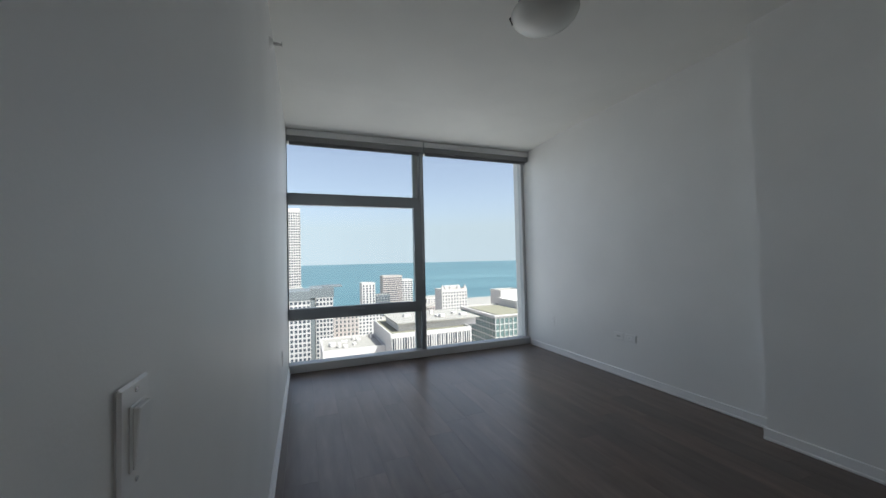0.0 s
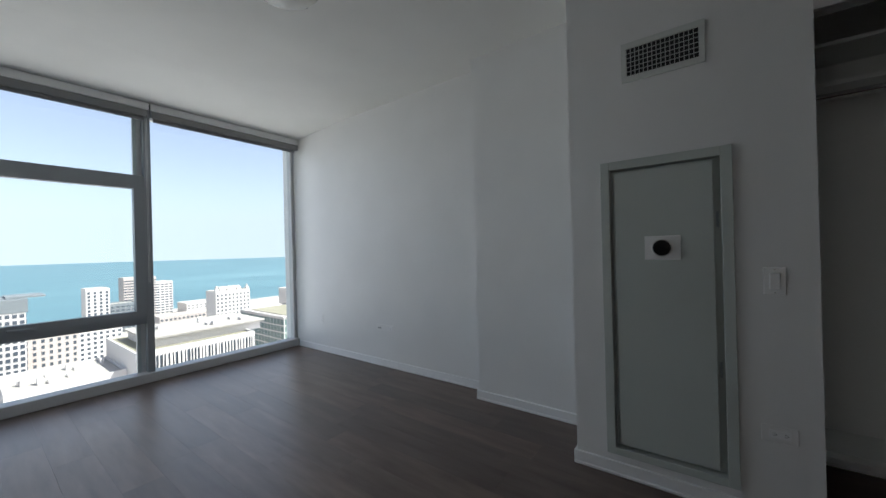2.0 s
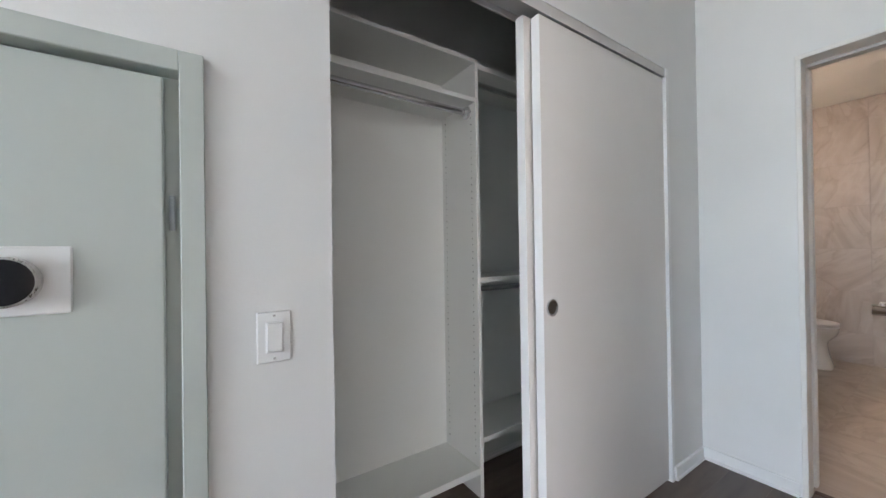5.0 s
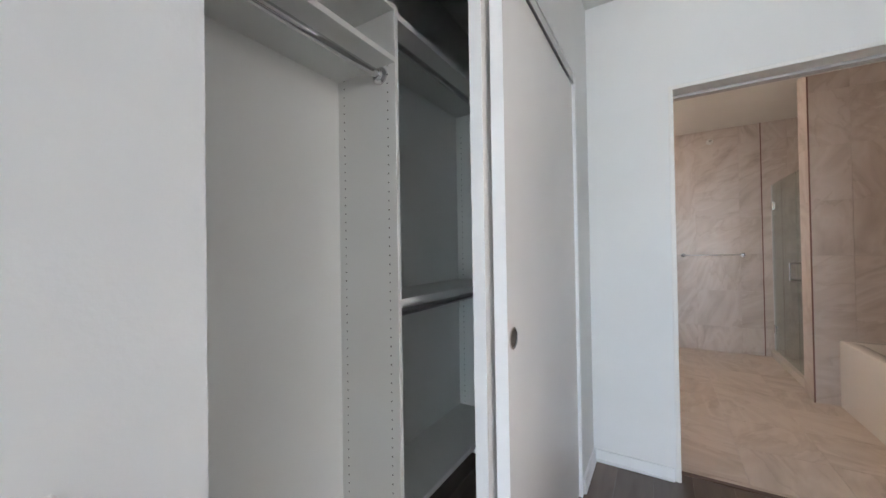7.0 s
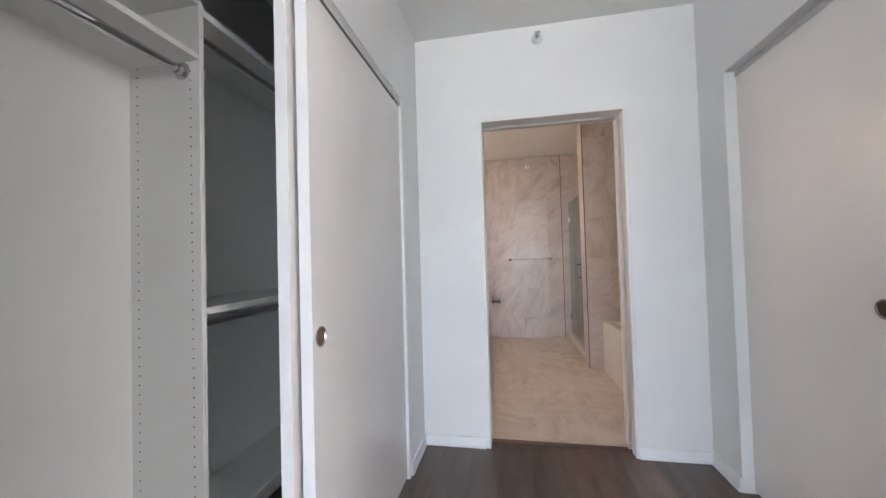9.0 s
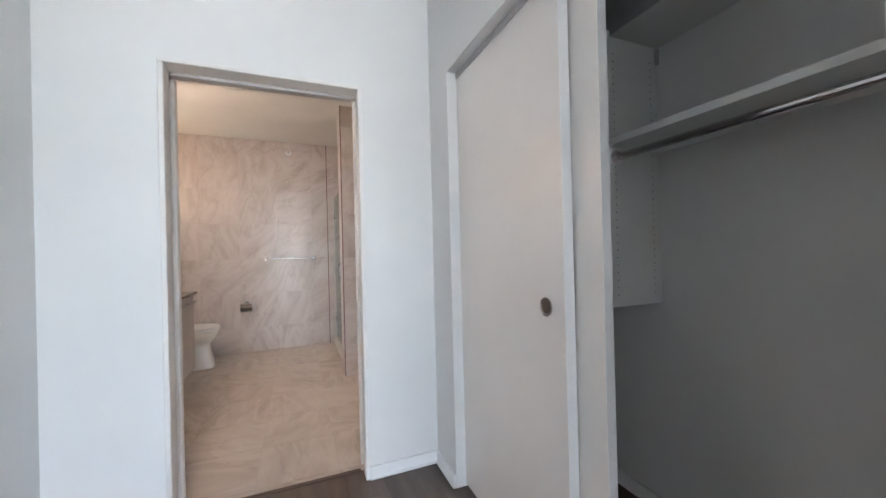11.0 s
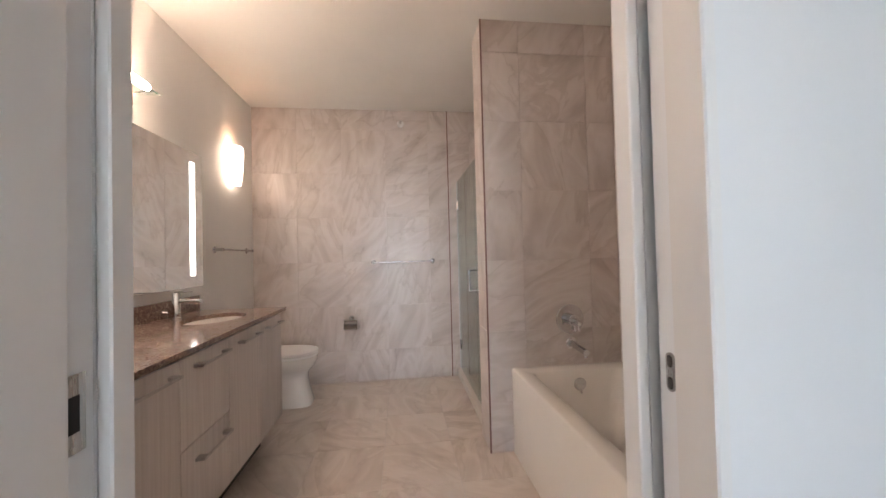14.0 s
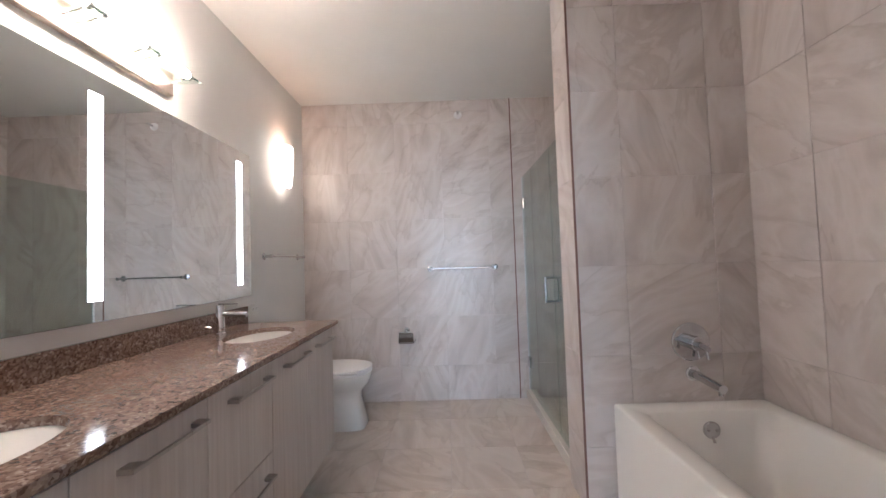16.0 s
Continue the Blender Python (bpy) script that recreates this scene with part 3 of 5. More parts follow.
# flat near-black sheet standing for the shade behind the grille slats
part("backing", boxes((XP - 0.003, XP + 0.0, V0 + 0.02, V1 - 0.02, VZ0 + 0.025, VZ1 - 0.025)), DARK, vent)
bm0 = boxes((XP - 0.011, XP - 0.004, -0.0014, 0.0014, VZ0 + 0.03, VZ1 - 0.03))
first = None
for i in range(1, 16):
    y = V0 + 0.024 + i * (V1 - V0 - 0.048) / 16
    if first is None:
        first = part("slat", bm0, VENT_PAINT, vent)
        first.location.y += y
    else:
        o = new("slat", first.data)
        o.parent = vent
        o.location.y = first.location.y - (V0 + 0.024 + (V1 - V0 - 0.048) / 16) + y
for i in range(1, 6):
    z = VZ0 + 0.03 + i * (VZ1 - VZ0 - 0.06) / 6
    part("cross_slat", boxes((XP - 0.008, XP - 0.004, V0 + 0.024, V1 - 0.024, z - 0.001, z + 0.001)), VENT_PAINT, vent)

# access panel with thermostat
panel = thing("access_panel", "grey-green metal access door with thin frame", "door", (XP, 0.565, 0.1))
A0, A1, AZ0, AZ1 = 0.304, 0.844, 0.112, 1.622
part("frame", boxes((XP - 0.018, XP + 0.05, A0, A0 + 0.042, AZ0, AZ1), (XP - 0.018, XP + 0.05, A1 - 0.042, A1, AZ0, AZ1), (XP - 0.018, XP + 0.05, A0 + 0.042, A1 - 0.042, AZ1 - 0.042, AZ1), (XP - 0.018, XP + 0.05, A0 + 0.042, A1 - 0.042, AZ0, AZ0 + 0.036), bevel=0.002), GREY_DOOR, panel)
part("gap_seal", boxes((XP + 0.03, XP + 0.05, A0 + 0.04, A1 - 0.04, AZ0 + 0.034, AZ1 - 0.04)), GREY_DOOR, panel, "recessed stop behind the door edge")
leaf = part("door_leaf", boxes((XP - 0.006, XP + 0.028, 0.372, 0.782, 0.166, 1.566), bevel=0.003), GREY_DOOR, panel)
for z in (0.62, 1.30):
    part("hinge", rod(bmesh.new(), (XP + 0.012, 0.360, z - 0.035), (XP + 0.012, 0.360, z + 0.035), 0.005, n=12), ALU, panel)
thermo = thing("thermostat", "round black glass thermostat on a white plate", "thermostat", (XP - 0.006, 0.5735, 1.176))
part("plate", boxes((XP - 0.012, XP - 0.006, 0.499, 0.648, 1.118, 1.234), bevel=0.0025), PLASTIC, thermo)
TM = wall_frame((XP - 0.012, 0.5735, 1.176), (-1, 0, 0))
part("ring", smooth(lathe(bmesh.new(), [(0.037, 0), (0.041, 0.004), (0.041, 0.024), (0.038, 0.027)], TM, 40)), STEEL, thermo, "brushed steel dial ring")
part("display", smooth(lathe(bmesh.new(), [(0.0375, 0.0255), (0.037, 0.0285), (0.028, 0.030), (0.0001, 0.0305)], TM, 40)), BLACKGLASS, thermo, "black glass display")


# ---- sliding closet doors ----
def sliding_door(label, x0, x1, y0, y1, pull_y, face, top=OH - 0.012):
    d = thing("sliding_door", label, "door", ((x0 + x1) / 2, (y0 + y1) / 2, 0.012), "sliding closet doors")
    part("panel", boxes((x0, x1, y0, y1, 0.012, top), bevel=0.002), DOORW, d)
    for y in (y0, y1):
        s = 0.0015 if y == y1 else -0.0015
        part("edge_trim", boxes((x0 - 0.002, x1 + 0.002, min(y, y + s), max(y, y + s), 0.014, top - 0.002)), TRIM, d)
    if pull_y is not None:
        xf = x0 if face[0] < 0 else x1
        m = wall_frame((xf, pull_y, 0.993 if face[0] < 0 else 1.026), face)
        pull = part("finger_pull", smooth(lathe(bmesh.new(), [(0.032, -0.001), (0.0325, 0.0025), (0.027, 0.003), (0.024, -0.0)], m, 32), 30), CHROME, d, "round chrome finger pull")
        part("cup", lathe(bmesh.new(), [(0.0245, 0.0012), (0.016, 0.0006), (0.0001, 0.0005)], m, 24), SHADED_CHROME, pull)
    return d


def closet_door_set():
    sliding_door("white sliding closet door with a round chrome pull", XP + 0.010, XP + 0.045, OE1 + 0.031, -0.743, -0.792, (-1, 0, 0), OH - 0.048)
    sliding_door("white sliding closet door behind the front one", XP + 0.064, XP + 0.099, OE1 + 0.031, -0.716, None, (-1, 0, 0), OH - 0.032)
    sliding_door("white sliding closet door with a round chrome pull", XC - 0.090, XC - 0.055, OW1 - 0.02, -1.035, -1.130, (1, 0, 0))
    sliding_door("white sliding closet door behind the front one", XC - 0.130, XC - 0.100, OW1 - 0.02, -0.92, None, (1, 0, 0))


closet_door_set()
FASCIA = paint("fascia_grey", (0.56, 0.55, 0.54), 0.4, 120, 0.03)
TRACK = paint("track_aluminium", (0.50, 0.50, 0.50), 0.35, 200, 0.03)
for n, x0, x1, y0, y1 in (("closet_track", XP + 0.004, XP + 0.115, OE1 + 0.03, OE0), ("closet_track", XC - 0.135, XC - 0.05, OW1, OW0)):
    tr = thing(n, "grey aluminium sliding door track under the header", "track", ((x0 + x1) / 2, (y0 + y1) / 2, OH), "closet tracks")
    part("rail", boxes((x0, x0 + 0.004, y0, y1, OH - 0.030, OH - 0.003), (x1 - 0.004, x1, y0, y1, OH - 0.03, OH - 0.003), (x0, x1, y0, y1, OH - 0.006, OH - 0.0035)), TRACK, tr)
    if x0 > 2:
        part("fascia", boxes((x0 - 0.0035, x0 - 0.0003, y0, y1, OH - 0.047, OH - 0.0035)), FASCIA, tr, "pale grey fascia strip")
structure("trim_closet", boxes((XP - 0.005, XP + 0.110, OE1, OE1 + 0.028, 0.0, OH - 0.003), (XP - 0.002, XP + 0.118, OE1, OE0, OH - 0.003, OH)), TRIM, "white trim of the closet opening", "trim")


# ---- closet fittings ----
def hang_rail(parent, x, y0, y1, z):
    bm = rod(bmesh.new(), (x, y0, z), (x, y1, z), 0.0145, n=16)
    r = part("hanging_rail", smooth(bm), CHROME, parent, "polished chrome hanging rail")
    for y, s in ((y0, -1), (y1, 1)):
        part("flange", smooth(lathe(bmesh.new(), [(0.031, 0), (0.030, 0.004), (0.019, 0.010), (0.0175, 0.024)], Matrix.Translation((x, y, z)) @ pose(0, 0, 0, -90 * s, 0, 0), 20)), CHROME, r)


unit = thing("closet_organizer", "white melamine closet organizer with shelves and rails", "shelving", (CB, -0.8, 0.05))
F = 2.985
DVY = -0.760
part("divider", boxes((F, CB, DVY - 0.019, DVY, 0.05, 2.12), bevel=0.001), MELAMINE, unit)
part("back_panel", boxes((CB - 0.012, CB - 0.004, DVY, OE0 + 0.055, 0.17, 2.12)), MELAMINE, unit)
part("end_panel", boxes((F, CB, OE0 + 0.038, OE0 + 0.057, 0.05, 2.12), bevel=0.001), MELAMINE, unit)
part("shelf", boxes((F, CB - 0.012, DVY, OE0 + 0.038, 1.914, 1.934), bevel=0.001), MELAMINE, unit)
part("shelf", boxes((F, CB - 0.012, DVY, OE0 + 0.038, 2.100, 2.118), bevel=0.001), MELAMINE, unit)
part("shelf", boxes((F, CB - 0.012, DVY, OE0 + 0.038, 0.165, 0.195), bevel=0.001), MELAMINE, unit)
part("shelf", boxes((F, CB - 0.012, -1.70, DVY - 0.019, 1.062, 1.087), bevel=0.001), MELAMINE, unit)
part("shelf", boxes((F, CB - 0.012, -1.70, DVY - 0.019, 2.075, 2.100), bevel=0.001), MELAMINE, unit)
part("shelf", boxes((F, CB - 0.012, -1.70, DVY - 0.019, 0.305, 0.330), bevel=0.001), MELAMINE, unit)
part("kick_board", boxes((CB - 0.03, CB - 0.012, -1.70, DVY - 0.019, 0.05, 0.305)), MELAMINE, unit)
part("divider", boxes((F, CB, -1.72, -1.70, 0.05, 2.12), bevel=0.001), MELAMINE, unit)
part("back_panel", boxes((CB - 0.012, CB - 0.004, -1.70, DVY - 0.019, 0.33, 2.075)), MELAMINE, unit)
for yy in (DVY, -1.70):
    for xx in (F + 0.035, CB - 0.045):
        bm = bmesh.new()
        for i in range(54):
            z = 0.25 + i * 0.032
            rod(bm, (xx, yy - 0.002, z), (xx, yy + 0.0008, z), 0.0027, n=6)
        tagged(part("peg_hole_row", bm, DARK, unit, "rows of small shelf-pin holes"), kind="stuff")
hang_rail(unit, 3.052, OE0 + 0.038, DVY, 1.884)
hang_rail(unit, 3.045, DVY - 0.019, -1.70, 2.035)
hang_rail(unit, 3.045, DVY - 0.019, -1.70, 1.026)

unit2 = thing("closet_organizer", "white melamine wall-hung closet shelves with a hanging rail", "shelving", (XW, -1.25, 0.97))
FW = 0.375
SY = -1.245
part("side_panel", boxes((XW + 0.003, FW, SY - 0.019, SY, 0.97, 2.14), bevel=0.001), MELAMINE, unit2)
part("side_panel", boxes((XW + 0.003, FW, -1.76, -1.741, 0.97, 2.14), bevel=0.001), MELAMINE, unit2)
for z in (0.97, 1.40, 1.775, 2.12):
    part("shelf", boxes((XW + 0.003, FW, -1.741, SY - 0.019, z, z + 0.019), bevel=0.001), MELAMINE, unit2)
part("shelf", boxes((XW + 0.003, FW + 0.02, SY, -0.322, 1.645, 1.672), bevel=0.001), MELAMINE, unit2)
part("shelf", boxes((XW + 0.003, FW - 0.02, SY, -0.322, 2.115, 2.14), bevel=0.001), MELAMINE, unit2)
hang_rail(unit2, 0.335, -0.322, SY, 1.605)
for xx in (FW - 0.035, XW + 0.05):
    bm = bmesh.new()
    for i in range(33):
        rod(bm, (xx, SY - 0.002, 1.02 + i * 0.032), (xx, SY + 0.0008, 1.02 + i * 0.032), 0.0027, n=6)
    tagged(part("peg_hole_row", bm, DARK, unit2, "rows of small shelf-pin holes"), kind="stuff")
part("bracket", boxes((XW + 0.003, XW + 0.02, SY, SY + 0.012, 2.04, 2.11), bevel=0.002), STEEL, unit2)

# ---- bedroom door, standing open ----
door = thing("door_1", "white bedroom door standing open with a steel lever", "door", (0, 0, 0))
part("leaf", boxes((0.0, 0.914, -0.02, 0.02, 0.012, 2.08), bevel=0.002), DOORW, door)
for s in (-1, 1):
    rose = part("rosette", smooth(lathe(bmesh.new(), [(0.027, 0), (0.027, 0.006), (0.024, 0.009)], Matrix.Translation((0.862, s * 0.02, 1.035)) @ pose(0, 0, 0, -90 * s, 0, 0), 28), 30), STEEL, door, "round steel rosette")
    bm = rod(bmesh.new(), (0.862, s * 0.026, 1.035), (0.862, s * 0.060, 1.035), 0.010, n=16)
    rod(bm, (0.872, s * 0.056, 1.035), (0.748, s * 0.056, 1.035), 0.0095, n=16)
    part("lever", smooth(bm, 50), STEEL, rose)
part("latch_plate", boxes((0.9135, 0.916, -0.013, 0.013, 0.97, 1.10)), STEEL, door)
door.matrix_basis = pose(XW + 0.045, HY0 + 0.030, 0, 0, 0, 0.8)
structure("trim_hall_door", boxes((XW - 0.125, XW + 0.004, HY0, HY0 + 0.02, 0, HH), (XW - 0.125, XW + 0.004, HY1 - 0.02, HY1, 0, HH), (XW - 0.125, XW + 0.004, HY0 + 0.02, HY1 - 0.02, HH - 0.02, HH)), TRIM, "white frame of the bedroom doorway", "trim")

# ---- bathroom doorway with pocket door ----
frame_w = 0.022
for n, x0, x1, depth in (("trim_doorway", DX0 - 0.034, DX0 - 0.012, 0.068), ("trim_doorway", DX1, DX1 + frame_w, 0.084)):
    structure(n, boxes((x0, x1, YD - depth, YD + 0.007, 0, DH), (x0, x1, BY0 - 0.006, BY0 + 0.042, 0, DH), bevel=0.003), JAMB, "white pocket-door jamb strips", "trim")
structure("trim_doorway", boxes((DX0 - 0.034, DX1 + frame_w, YD - 0.100, YD + 0.007, DH, DH + 0.022), (DX0 - 0.034, DX1 + frame_w, BY0 - 0.006, BY0 + 0.042, DH, DH + 0.022), bevel=0.003), JAMB, "white head trim of the pocket doorway", "trim")
structure("trim_pocket_track", boxes((DX0, DX1, YD - 0.15, YD - 0.102, DH - 0.012, DH + 0.022)), TRACK, "grey pocket-door track in the doorway head", "trim")
structure("trim_strike_jamb", boxes((DX1 + 0.026, DX1 + 0.0395, YD - 0.153, YD - 0.084, 0, DH)), TRIM, "white strike jamb of the pocket doorway", "trim")
pocket = thing("pocket_door", "white pocket door slid into the wall, its edge showing", "door", (DX0 - 0.08, YD - 0.12, 0.01))
part("door_edge", boxes((DX0 - 0.110, DX0 - 0.045, YD - 0.142, YD - 0.090, 0.01, DH - 0.015), bevel=0.001), TRIM, pocket)


def stadium(bm, x0, x1, yc, z0, z1, half, n=8):
    """An upright plate with half-round ends, lying in a plane of constant x."""
    ring = []
    for zc, a0 in ((z1 - half, 0), (z0 + half, 180)):
        for i in range(n + 1):
            a = radians(a0 + 180 * i / n)
            ring.append((yc + half * math.cos(a), zc + half * math.sin(a)))
    lo = [bm.verts.new((x0, y, z)) for y, z in ring]
    hi = [bm.verts.new((x1, y, z)) for y, z in ring]
    bm.faces.new(lo)
    bm.faces.new(hi)
    for i in range(len(ring)):
        k = (i + 1) % len(ring)
        bm.faces.new((lo[i], lo[k], hi[k], hi[i]))
    bmesh.ops.recalc_face_normals(bm, faces=bm.faces)
    return bm


PYC = YD - 0.114
latch = part("latch", stadium(bmesh.new(), DX0 - 0.046, DX0 - 0.0425, PYC, 0.978, 1.044, 0.0095), NICKEL, pocket, "brushed nickel edge pull")
part("finger_slot", stadium(bmesh.new(), DX0 - 0.0427, DX0 - 0.0420, PYC, 1.019, 1.040, 0.006), SHADED_CHROME, latch)
part("finger_slot", stadium(bmesh.new(), DX0 - 0.0427, DX0 - 0.0420, PYC, 0.982, 1.003, 0.006), SHADED_CHROME, latch)
part("release_tab", boxes((DX0 - 0.0427, DX0 - 0.040, PYC - 0.007, PYC + 0.007, 1.005, 1.017), bevel=0.001), STEEL, latch)
strike = thing("strike_plate", "brushed steel strike plate with a dark slot", "strike plate", (DX1 + 0.026, YD - 0.105, 1.005))
part("plate", boxes((DX1 + 0.023, DX1 + 0.026, YD - 0.138, YD - 0.090, 0.950, 1.062), bevel=0.001), STEEL, strike)
part("slot", boxes((DX1 + 0.0222, DX1 + 0.0232, YD - 0.126, YD - 0.103, 0.980, 1.032)), DARK, strike)
for z in (0.957, 1.053):
    part("screw", rod(bmesh.new(), (DX1 + 0.0215, YD - 0.1145, z), (DX1 + 0.0235, YD - 0.1145, z), 0.005, n=12), STEEL, strike)
structure("trim_threshold", boxes((DX0, DX1, YD - 0.115, YD - 0.085, 0, 0.007), bevel=0.002), mat("threshold_metal", (0.12, 0.08, 0.065), 0.4), "dark brown threshold strip", "trim")

# ---- bathroom: vanity ----
VX, VY0, VY1 = 2.520, -4.180, BY0 - 0.012
vanity = thing("vanity", "pale oak-look bathroom vanity with slab doors and bar handles", "cabinet", (2.8, -3.182, 0))
part("body", boxes((VX + 0.02, BX1, VY0 + 0.018, VY1, 0.17, 0.70), (VX + 0.02, BX1, VY0 + 0.018, VY0 + 0.03, 0.70, 0.858), (VX + 0.02, VX + 0.035, VY0 + 0.03, VY1, 0.70, 0.858)), LAMINATE, vanity)
part("side_panel", boxes((VX, BX1, VY0, VY0 + 0.018, 0.17, 0.858), bevel=0.001), LAMINATE, vanity)
# plinth coloured near black as the shade under the cabinet
part("toe_kick", boxes((VX + 0.12, BX1, VY0 + 0.06, VY1, 0, 0.17)), DARK, vanity, "recessed plinth, near black for the shade under the vanity")


def bar_handle(parent, yc, z, length):
    h2 = length / 2
    bm = boxes((VX - 0.036, VX - 0.030, yc - h2, yc + h2, z - 0.005, z + 0.005))
    for k in (-1, 1):
        ya = yc + k * (h2 - 0.018)
        box(bm, VX - 0.034, VX, ya - 0.016, ya + 0.016, z - 0.006, z + 0.006)
        for v in bm.verts:
            if v.co.x > VX - 0.001 and abs(v.co.y - ya) < 0.02:
                v.co.y += k * 0.004
    part("handle", bm, NICKEL, parent, "brushed nickel bar handle")


SEAMS = (VY1, -2.684, -3.063, -3.440, -3.822, VY0 + 0.018)
for i, (ya, yb) in enumerate(zip(SEAMS, SEAMS[1:])):
    rows = ((0.172, 0.508), (0.511, 0.853)) if i == 2 else ((0.172, 0.853),)
    for z0, z1 in rows:
        dr = part("drawer_front" if i == 2 else "door", boxes((VX, VX + 0.019, yb + 0.0015, ya - 0.0015, z0, z1), bevel=0.001), LAMINATE, vanity)
        bar_handle(dr, (ya + yb) / 2 - 0.028, z1 - 0.048 if i != 2 or z0 > 0.4 else z1 - 0.073, 0.245)

# counter with two oval cut-outs
counter = thing("worktop", "polished brown speckled granite counter with backsplash", "countertop", (2.8, -3.232, 0.86))
CX0, CX1, CY0, CY1, CZ0, CZ1 = 2.500, 3.085, -4.225, BY0 - 0.008, 0.866, 0.89
SINKS = ((2.772, -3.832), (2.772, -2.672))


def oval_ring(cx_, cy, y0, y1):
    """The piece of the slab round one sink: an oval hole in a rectangle."""
    bm = bmesh.new()
    n = 48
    inner, outer = [], []
    for i in range(n):
        a = 2 * math.pi * (i + 0.5) / n
        c_, s_ = math.cos(a), math.sin(a)
        inner.append((cx_ + 0.152 * c_, cy + 0.205 * s_))
        k = min((CX1 - cx_) / c_ if c_ > 0 else (CX0 - cx_) / c_, (y1 - cy) / s_ if s_ > 0 else (y0 - cy) / s_)
        outer.append((cx_ + k * c_, cy + k * s_))
    rings = [[bm.verts.new((px, py, z)) for px, py in pts] for pts, z in ((outer, CZ1), (inner, CZ1), (inner, CZ0), (outer, CZ0))]
    for ra, rb in zip(rings, rings[1:] + rings[:1]):
        for i in range(n):
            bm.faces.new((ra[i], ra[(i + 1) % n], rb[(i + 1) % n], rb[i]))
    bmesh.ops.recalc_face_normals(bm, faces=bm.faces)
    return bm


_y = CY0
for _cx, _cy in SINKS:
    part("slab_section", boxes((CX0, CX1, _y, _cy - 0.26, CZ0, CZ1)), GRANITE, counter)
    part("slab_section", oval_ring(_cx, _cy, _cy - 0.26, _cy + 0.26), GRANITE, counter)
    _y = _cy + 0.26
part("slab_section", boxes((CX0, CX1, _y, CY1, CZ0, CZ1)), GRANITE, counter)
for y0, y1, cx_, cy in [(cy - 0.26, cy + 0.26, cx_, cy) for cx_, cy in SINKS]:
    bm = bmesh.new()
    n = 48
    pts = []
    for i in range(n):
        a = 2 * math.pi * (i + 0.5) / n
        c, s_ = math.cos(a), math.sin(a)
        k = min((CX1 - cx_) / c if c > 0 else (CX0 - cx_) / c, (y1 - cy) / s_ if s_ > 0 else (y0 - cy) / s_)
        pts.append((cx_ + k * c, cy + k * s_))
    for gx, gy in ((CX0, y0), (CX0, y1), (CX1, y0), (CX1, y1)):
        on_x = min((p for p in pts if abs(p[0] - gx) < 1e-6), key=lambda p: abs(p[1] - gy))
        on_y = min((p for p in pts if abs(p[1] - gy) < 1e-6), key=lambda p: abs(p[0] - gx))
        lo = [bm.verts.new((px, py, CZ0)) for px, py in (on_x, (gx, gy), on_y)]
        hi = [bm.verts.new((px, py, CZ1)) for px, py in (on_x, (gx, gy), on_y)]
        bm.faces.new(lo)
        bm.faces.new(hi)
        for i in range(3):
            bm.faces.new((lo[i], lo[(i + 1) % 3], hi[(i + 1) % 3], hi[i]))
    bmesh.ops.recalc_face_normals(bm, faces=bm.faces)
    tagged(part("slab_corner", bm, GRANITE, counter), kind="stuff")
part("backsplash", boxes((CX1, BX1, -4.282, CY1, CZ0, 0.985), bevel=0.002), GRANITE, counter)
part("front_edge", boxes((CX0 - 0.002, CX0, CY0, CY1, CZ0 + 0.006, CZ1 - 0.001), (CX0 - 0.002, CX1, CY0 - 0.002, CY0, CZ0 + 0.006, CZ1 - 0.001)), GRANITE, counter)


def basin(cx_, cy):
    b = thing("sink", "white oval undermount sink in the granite counter", "sink", (cx_, cy, 0.72), "vanity sinks")
    prof = [(0.172, 0.865), (0.1535, 0.865), (0.150, 0.82), (0.132, 0.77), (0.09, 0.735), (0.03, 0.722), (0.0001, 0.720)]
    part("bowl", smooth(lathe(bmesh.new(), [(r, z) for r, z in prof], Matrix.Translation((cx_, cy, 0)), 40, (1, 1.34)), 60), PORCELAIN, b)
    part("drain", smooth(lathe(bmesh.new(), [(0.022, 0.7215), (0.021, 0.726), (0.0001, 0.7265)], Matrix.Translation((cx_, cy, 0)), 24)), CHROME, b)


for s_ in SINKS:
    basin(*s_)
fa = thing("faucet", "polished chrome single-lever sink faucet", "faucet", (3.0, -3.872, 0.89))
part("body", smooth(lathe(bmesh.new(), [(0.026, 0.89), (0.026, 0.896), (0.0205, 0.899), (0.0205, 1.035), (0.019, 1.038), (0.0001, 1.038)], Matrix.Translation((3.0, -3.872, 0)), 28), 30), CHROME, fa)
part("spout", smooth(rod(bmesh.new(), (3.0, -3.872, 0.992), (2.865, -3.877, 0.985), 0.0125, n=20)), CHROME, fa)
part("lever", boxes((2.91, 3.012, -3.878, -3.866, 1.040, 1.047), bevel=0.003), CHROME, fa)
part("pop_up_knob", smooth(rod(bmesh.new(), (3.02, -3.832, 0.93), (3.045, -3.827, 0.935), 0.005, n=10)), CHROME, fa)

# mirror with lit strips
mirror = thing("mirror", "large frameless mirror with lit vertical strips", "mirror", (BX1 - 0.03, -3.317, 1.05))
part("backing", boxes((BX1 - 0.03, BX1 - 0.002, -4.282, -2.312, 1.065, 1.935)), ALU_L, mirror)
part("glass", boxes((BX1 - 0.035, BX1 - 0.030, -4.297, -2.297, 1.050, 1.950), bevel=0.001), MIRROR, mirror)
